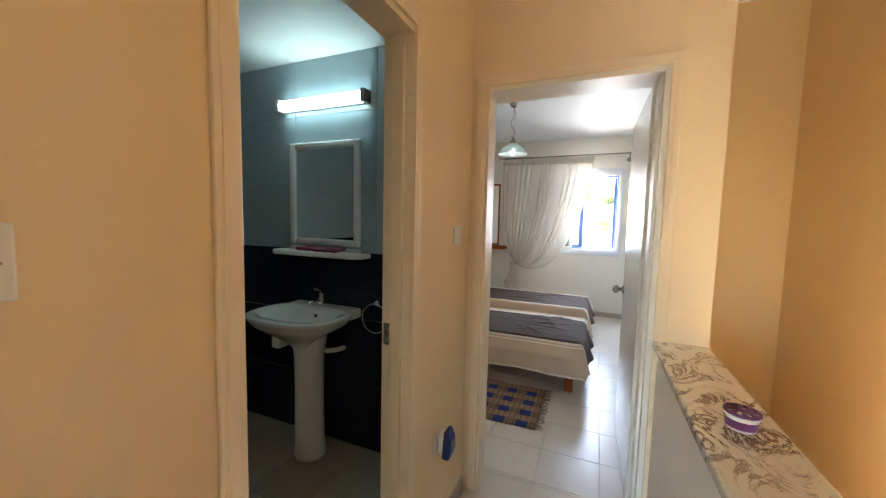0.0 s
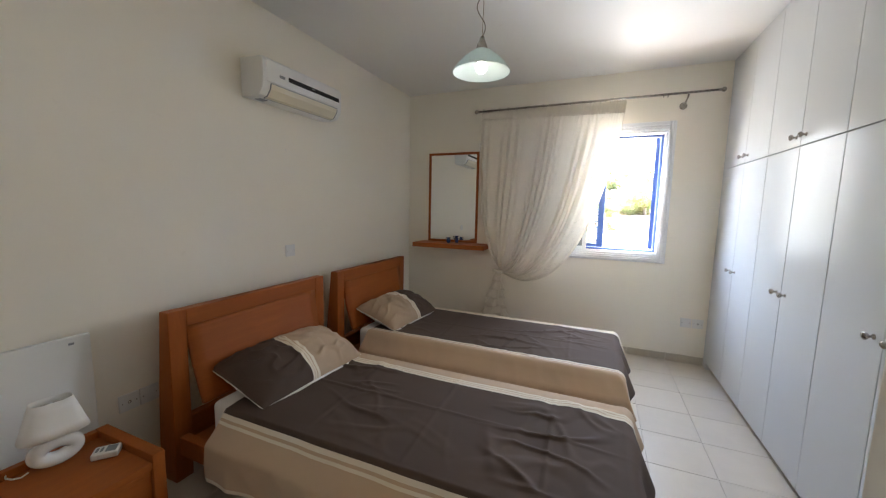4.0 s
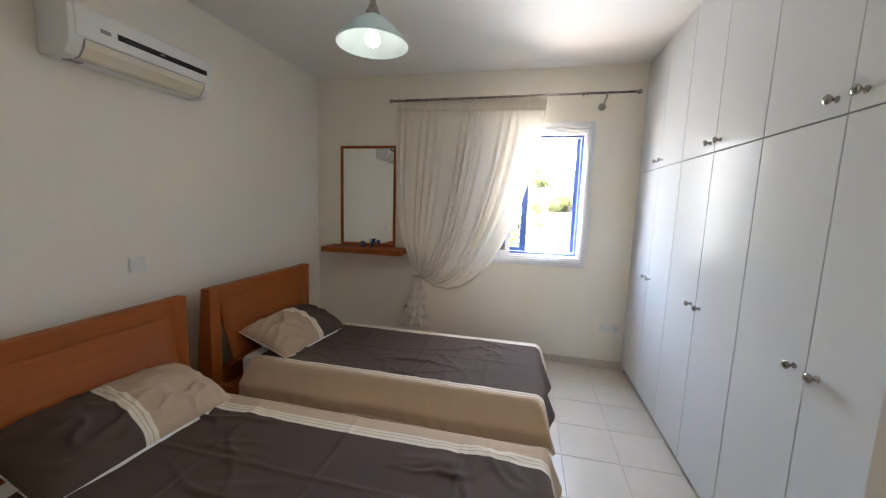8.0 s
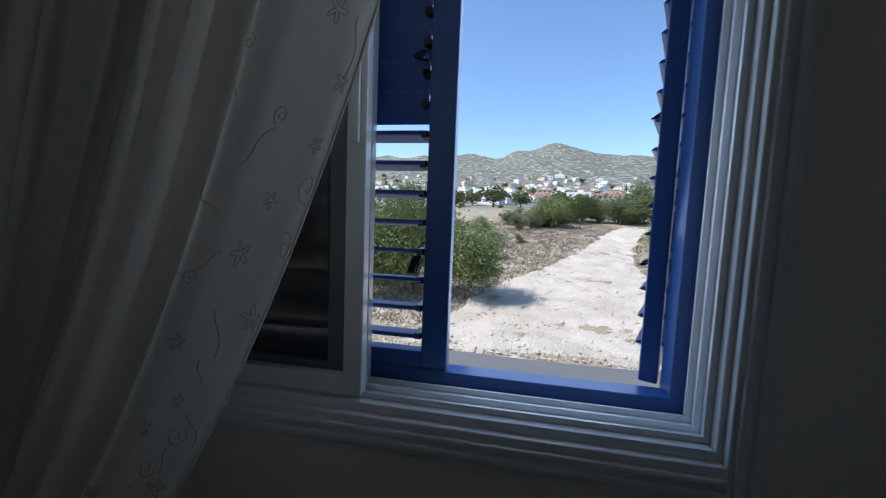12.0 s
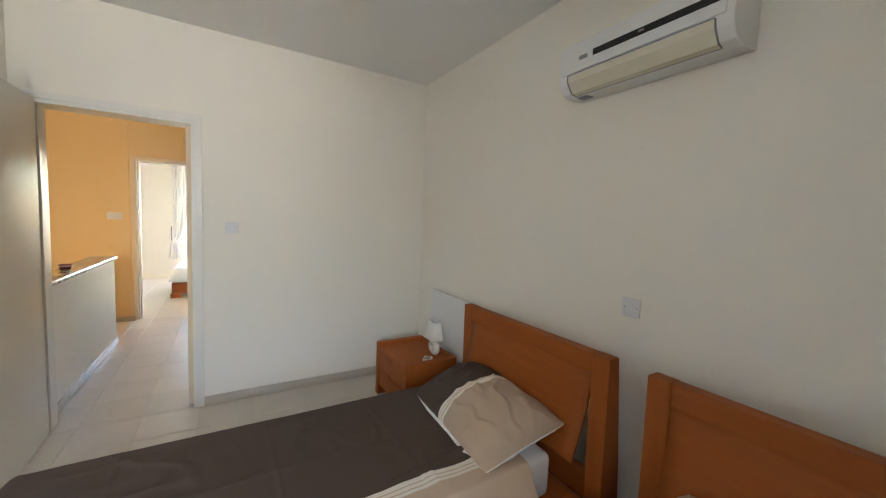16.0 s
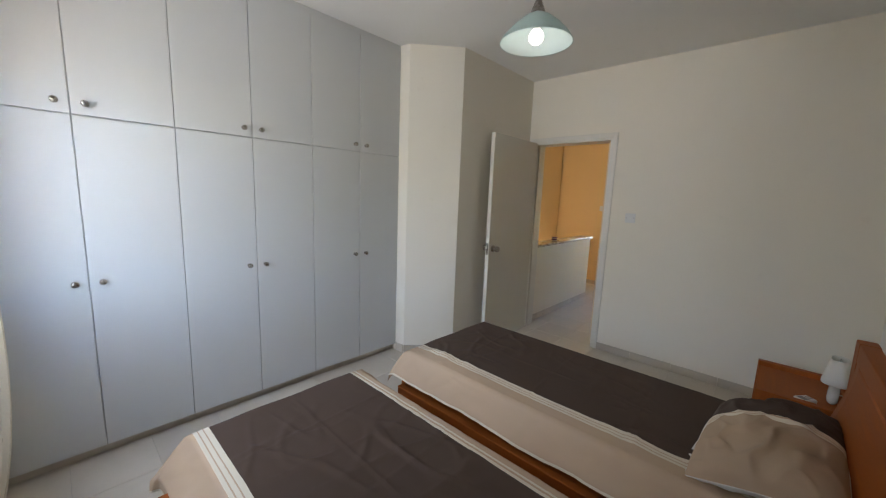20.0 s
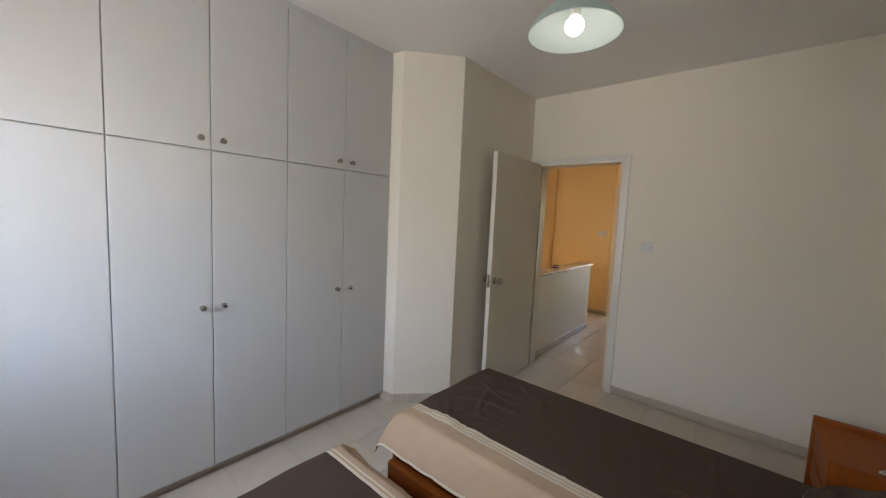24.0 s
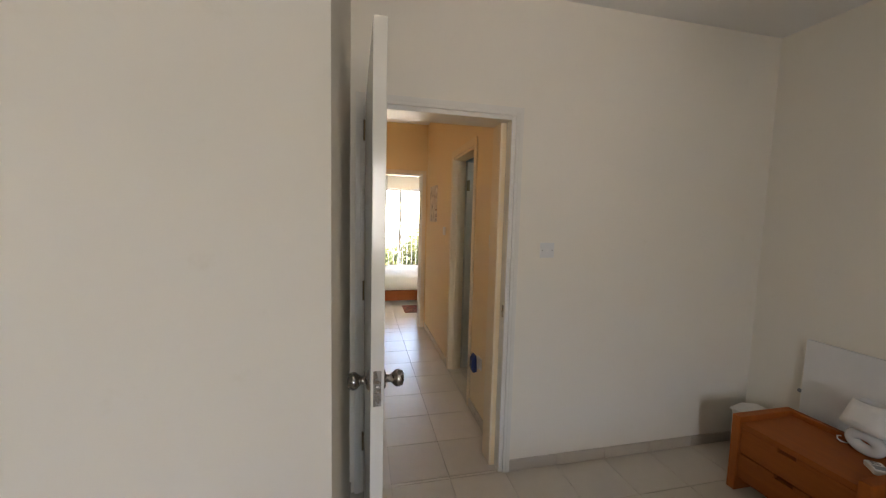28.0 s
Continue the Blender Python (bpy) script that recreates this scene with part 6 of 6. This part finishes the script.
for x, y, s, ob in ((-2.2, 21.2, 1.4, bush), (-4.6, 20.2, 1.2, bush), (-2.6, 25.6, 1.1, bush), (0.2, 26, 1.0, bush2), (-5.6, 23, 1.2, bush), (1.2, 38, 1.1, bush2), (3.4, 52, 1.3, bush2), (7.5, 58, 0.8, tr2), (9.6, 60, 0.75, tr1), (2.8, 60, 0.7, tr1), (-1.5, 50, 0.8, tr2), (-8.5, 18.5, 1.1, bush2), (-10, 21, 1.5, bush), (-12.5, 17.5, 1.0, bush), (-7.5, 24, 1.5, bush2),
                    (11.0, 64, 0.9, tr1), (12.6, 66, 1.0, tr1), (14.2, 68, 1.2, tr1), (16.8, 67, 1.25, tr2), (20.8, 66, 1.4, tr2), (5.2, 55, 1.6, bush2), (8.2, 57, 1.5, bush), (6.6, 60, 0.9, tr1), (22.5, 67, 1.5, tr1), (25.5, 69, 1.65, tr1), (28.5, 70, 1.6, tr2), (31.5, 69, 1.7, tr1), (17.3, 39.5, 1.25, tr2), (15.0, 37.2, 0.8, bush), (16.4, 37.0, 0.75, bush2), (18.5, 38, 0.9, bush), (36, 66, 1.3, tr1)):
    plant(ob, x, y, s)
for k in range(70):
    y = 30 + 150 * rr.random() ** 1.3
    x = rr.uniform(-0.75, 0.55) * y
    if abs(x - 4.4 - 0.25 * (y - 16) - 0.0025 * (y - 16) ** 2) > 6 or y > 66:
        plant((bush2, tr1, tr2, bush)[k % 4], x, y, rr.uniform(0.35, 0.6))
for k in range(26):
    y = -rr.uniform(16, 70)
    plant((tr1, tr2, bush2)[k % 3], 2 + rr.uniform(-0.5, 0.5) * -y, y, rr.uniform(0.8, 1.3))

# ---- the town on the slope ----
M_HOUSE = [paint("house_render", (0.78, 0.75, 0.70), 0.8, 0.06, 3.0, 0.2), paint("house_cream", (0.66, 0.58, 0.47), 0.8, 0.06, 3.0, 0.2)]
M_ROOF = paint("clay_roof", (0.38, 0.17, 0.10), 0.8, 0.2, 6.0, 0.4)
M_PANE = paint("dark_pane", (0.04, 0.06, 0.09), 0.15, 0.1)


def house(w, d, floors, roof, wall_mat, label):
    t = thing("house", label, "house", (0, 0, 0), group="town houses")
    h = 3.0 * floors
    part("wall", box(-w / 2, -d / 2, -3, w / 2, d / 2, h, bm=box(-w / 2 - 1.6, -d / 2 + 0.5, -3, -w / 2, d / 2 - 1, h - 2.6)), wall_mat, t)
    if roof:
        part("roof", prism([(-d / 2 - 0.4, h), (d / 2 + 0.4, h), (0, h + 1.5)], -w / 2 - 0.4, w / 2 + 0.4, "x"), M_ROOF, t)
    else:
        bm = box(-w / 2 - 0.1, -d / 2 - 0.1, h, w / 2 + 0.1, d / 2 + 0.1, h + 0.5)
        part("roof", box(-1.2, -1.2, h + 0.5, 1.4, 1.2, h + 2.2, bm=bm), wall_mat, t)
    for f in range(floors):
        for k in range(3):
            x = -w / 2 + w * (k + 0.5) / 3
            part("window", box(x - 0.7, -d / 2 - 0.06, f * 3 + 0.8, x + 0.7, -d / 2 + 0.1, f * 3 + 2.4), M_PANE, t)
    return t


kinds = [house(11, 9, 2, False, M_HOUSE[0], "white flat-roofed two-storey house on the slope"), house(13, 9, 2, True, M_HOUSE[1], "cream house with a red clay roof"),
         house(9, 8, 1, True, M_HOUSE[0], "small white house with a red clay roof"), house(15, 10, 2, False, M_HOUSE[0], "long white two-storey house on the slope")]
spots = [(-7, 172), (-62, 120), (-95, 132), (46, 250)]
for ob, (x, y) in zip(kinds, spots):
    ob.matrix_basis = pose(x, y, land(x, y), 0, 0, rr.uniform(-25, 25))
for k in range(270):
    y = 190 + 520 * rr.random() ** 1.1
    x = rr.uniform(-0.62, 0.46) * y
    sc = rr.uniform(0.7, 1.15)
    copy_thing(kinds[(0, 2, 0, 1, 2, 0, 1, 3, 2, 0, 1)[k % 11]], pose(x, y, land(x, y) - 0.8, 0, 0, rr.uniform(-50, 50)) @ Matrix.Diagonal((sc, sc, sc * rr.uniform(0.8, 1.0), 1)))
far = tree("garden_tree", "dark green garden tree among the town houses", "tree", 31, 5.0, 3.0, 1.2, 700, 0.42, M_LEAF[1], "trees among the houses")
far.matrix_basis = pose(20, 200, land(20, 200))
for k in range(120):
    y = 130 + 560 * rr.random() ** 1.2
    x = rr.uniform(-0.8, 0.55) * y
    sc = rr.uniform(0.8, 1.7)
    copy_thing(far, pose(x, y, land(x, y) - 0.3, 0, 0, rr.uniform(0, 360)) @ Matrix.Diagonal((sc * 1.2, sc * 1.2, sc, 1)))


# ---- loose stones and dry grass ----
def on_track(x, y):
    return abs(x - 4.4 - 0.25 * (y - 16) - 0.0025 * (y - 16) ** 2) < 2.1 + 3.0 * math.exp(-((y - 20) / 9) ** 2)


verts, faces = [], []
for k in range(9000):
    y = 14.7 + 22 * rr.random() ** 1.5
    x = rr.uniform(-7, 14)
    r0 = rr.choice((0.02, 0.02, 0.03, 0.03, 0.045, 0.06, 0.10)) * rr.uniform(0.7, 1.3)
    if on_track(x, y):
        r0 *= 0.75
    i = len(verts)
    c = Vector((x, y, land(x, y) + (0.05 if on_track(x, y) else 0.0) + 0.3 * r0))
    for d in ((1, 0, 0), (0, 1, 0), (-1, 0, 0), (0, -1, 0), (0.2, 0.1, 0.7), (0, 0, -0.7)):
        verts.append(tuple(c + Vector(d) * r0 * rr.uniform(0.6, 1.3)))
    for a, b in ((0, 1), (1, 2), (2, 3), (3, 0)):
        faces += [(i + a, i + b, i + 4), (i + b, i + a, i + 5)]
me = bpy.data.meshes.new("rubble")
me.from_pydata(verts, [], faces)
me.materials.append(M_TRACK)
tagged(new("rubble", me), "loose pale stones scattered along the dirt track", "stones", kind="stuff")
n = Nodes("dry_grass")
g = n.add("NewGeometry")
n.color(n.mix(g.outputs["Random Per Island"], (0.23, 0.175, 0.125), (0.42, 0.33, 0.24)))
n.put(Roughness=0.9)
verts, faces = [], []
for k in range(9000):
    y = 17 + 46 * rr.random() ** 1.3
    x = rr.uniform(-8, 26)
    if on_track(x, y) or (y < 24 and x > 2):
        continue
    z = land(x, y)
    for b in range(6):
        i = len(verts)
        a, hgt = rr.uniform(0, 6.28), rr.uniform(0.08, 0.28)
        px, py = x + rr.gauss(0, 0.15), y + rr.gauss(0, 0.15)
        verts += [(px - 0.03, py, z), (px + 0.03, py + 0.02, z), (px + 0.7 * hgt * math.cos(a), py + 0.7 * hgt * math.sin(a), z + hgt)]
        faces.append((i, i + 1, i + 2))
me = bpy.data.meshes.new("dry_grass")
me.from_pydata(verts, [], faces)
me.materials.append(n.mat)
tagged(new("dry_grass", me), "dry brown grass and thorn tufts on the slope", "grass", kind="stuff")

# ---- floor tiles, skirting and wall tiles ----
cache = {}


def slab(w, d, h, axis, material, bev=0.0012):
    """A tile of that size centred on the origin; alike tiles share one mesh."""
    key = (round(w, 4), round(d, 4), h, axis, material.name)
    if key not in cache:
        dims = {"z": (w, d, h), "y": (w, h, d), "x": (h, w, d)}[axis]
        a, b, c = (s / 2 for s in dims)
        cache[key] = mesh_of("tile", box(-a, -b, -c, a, b, c, bev, 1), material)
    return cache[key]


def tiles(parent, name, u0, u1, v0, v1, su, sv, ou, ov, place, h, axis, material, gap=0.0028, keep=None, joined=False):
    """Lays tiles su x sv on a grid through (ou, ov) over a rectangle, cut at its edges."""
    verts, faces = [], []
    iu = math.floor((u0 - ou) / su)
    while ou + iu * su < u1 - 1e-6:
        a, b = max(u0, ou + iu * su), min(u1, ou + (iu + 1) * su)
        iv = math.floor((v0 - ov) / sv)
        while ov + iv * sv < v1 - 1e-6:
            c, d = max(v0, ov + iv * sv), min(v1, ov + (iv + 1) * sv)
            iv += 1
            if b - a < 0.012 or d - c < 0.012 or (keep and not keep((a + b) / 2, (c + d) / 2)):
                continue
            me = slab(b - a - gap, d - c - gap, h, axis, material)
            p = place((a + b) / 2, (c + d) / 2)
            if joined:
                i = len(verts)
                verts += [tuple(Vector(q.co) + Vector(p)) for q in me.vertices]
                faces += [tuple(i + k for k in f.vertices) for f in me.polygons]
            else:
                ob = new(name, me)
                ob.parent = parent
                ob.location = p
        iu += 1
    if joined:
        me = bpy.data.meshes.new(name)
        me.from_pydata(verts, [], faces)
        me.materials.append(material)
        ob = new(name, me)
        ob.parent = parent
        tagged(ob, kind="stuff")


T = 0.3335
OX, OY = 2.448, -0.02
flat = lambda x, y: (x, y, -0.004)
tiles(floor, "tile", 0.0, 3.15, 0.0, 4.0, T, T, OX, OY, flat, 0.008, "z", M_TILE, keep=lambda x, y: x < 2.66 or y > 1.1)
tiles(floor_hall, "tile", LX, 2.622, -2.86, 0.0, T, T, OX, OY, flat, 0.008, "z", M_TILE)
tiles(floor_hall, "tile", 2.622, 3.6, -2.80, -1.95, T, T, OX, OY, flat, 0.008, "z", M_TILE)
tiles(floor_bath, "tile", -0.01, 1.66, -2.3, -0.15, T, T, OX, OY, flat, 0.008, "z", M_SKIRT)
tiles(floor_bath, "threshold_tile", 1.66, LX, -1.46, -0.80, T, T, OX, OY, flat, 0.008, "z", M_TILE)
tiles(floor_far, "far_tiles", 0.3, 4.2, FY, -2.86, T, T, OX, OY, flat, 0.008, "z", M_TILE, joined=True)

bb = thing("baseboard", "low beige ceramic skirting tiles along the walls", "skirting", kind="structure")
SH = 0.072


def skirt_x(x0, x1, y, out, h=SH):
    tiles(bb, "skirting_tile", x0, x1, 0.001, h, T, h, OX, 0.001, lambda u, v: (u, y + out * 0.006, v), 0.010, "y", M_SKIRT)


def skirt_y(y0, y1, x, out, h=SH):
    tiles(bb, "skirting_tile", y0, y1, 0.001, h, T, h, OY, 0.001, lambda u, v: (x + out * 0.006, u, v), 0.010, "x", M_SKIRT)


skirt_x(0.012, 3.083, 4.0, -1)
skirt_x(0.012, 1.766, 0.0, 1)
skirt_y(0.0, 4.0, 0.0, 1)
skirt_y(-0.75, LY - 0.012, LX, 1)
skirt_y(-2.85, -1.512, LX, 1)
skirt_y(-1.89, LY - 0.014, 2.622, -1)
skirt_x(2.61, 3.6, -2.80, 1)
for (ax, ay), (bx, by) in (((2.674, 0.014), (2.677, 1.148)), ((2.677, 1.148), (2.985, 1.48)), ((2.985, 1.48), (3.08, 1.491))):
    dx, dy = bx - ax, by - ay
    ln = math.hypot(dx, dy)
    k = 0.0
    while k < ln - 0.01:
        e = min(ln, k + T)
        ob = new("skirting_tile", slab(e - k - 0.002, SH, 0.010, "y", M_SKIRT))
        ob.parent = bb
        m = (k + e) / 2 / ln
        ob.matrix_basis = pose(ax + dx * m - dy / ln * 0.006, ay + dy * m + dx / ln * 0.006, SH / 2 + 0.001, 0, 0, math.degrees(math.atan2(dy, dx)))
        k = e

# bathroom wall tiles: navy below, pale grey above
wt = thing("bathroom_tiling", "bathroom wall tiling, navy blue below and pale grey above", "wall tiles", kind="structure")
for z0, z1, sz, oz, su, mat, nm in ((0.0, 1.205, 0.4017, 0.0, 0.246, M_NAVY, "navy_tile"), (1.205, BH, 0.41, 1.205, 0.6, M_PALE, "pale_tile")):
    tiles(wt, nm, -0.004, 1.652, z0, z1, su, sz, -0.011, oz, lambda u, v: (u, -0.1435, v), 0.007, "y", mat)
    tiles(wt, nm, -2.3, -0.148, z0, z1, su, sz, -0.148, oz, lambda u, v: (-0.0085, u, v), 0.007, "x", mat)
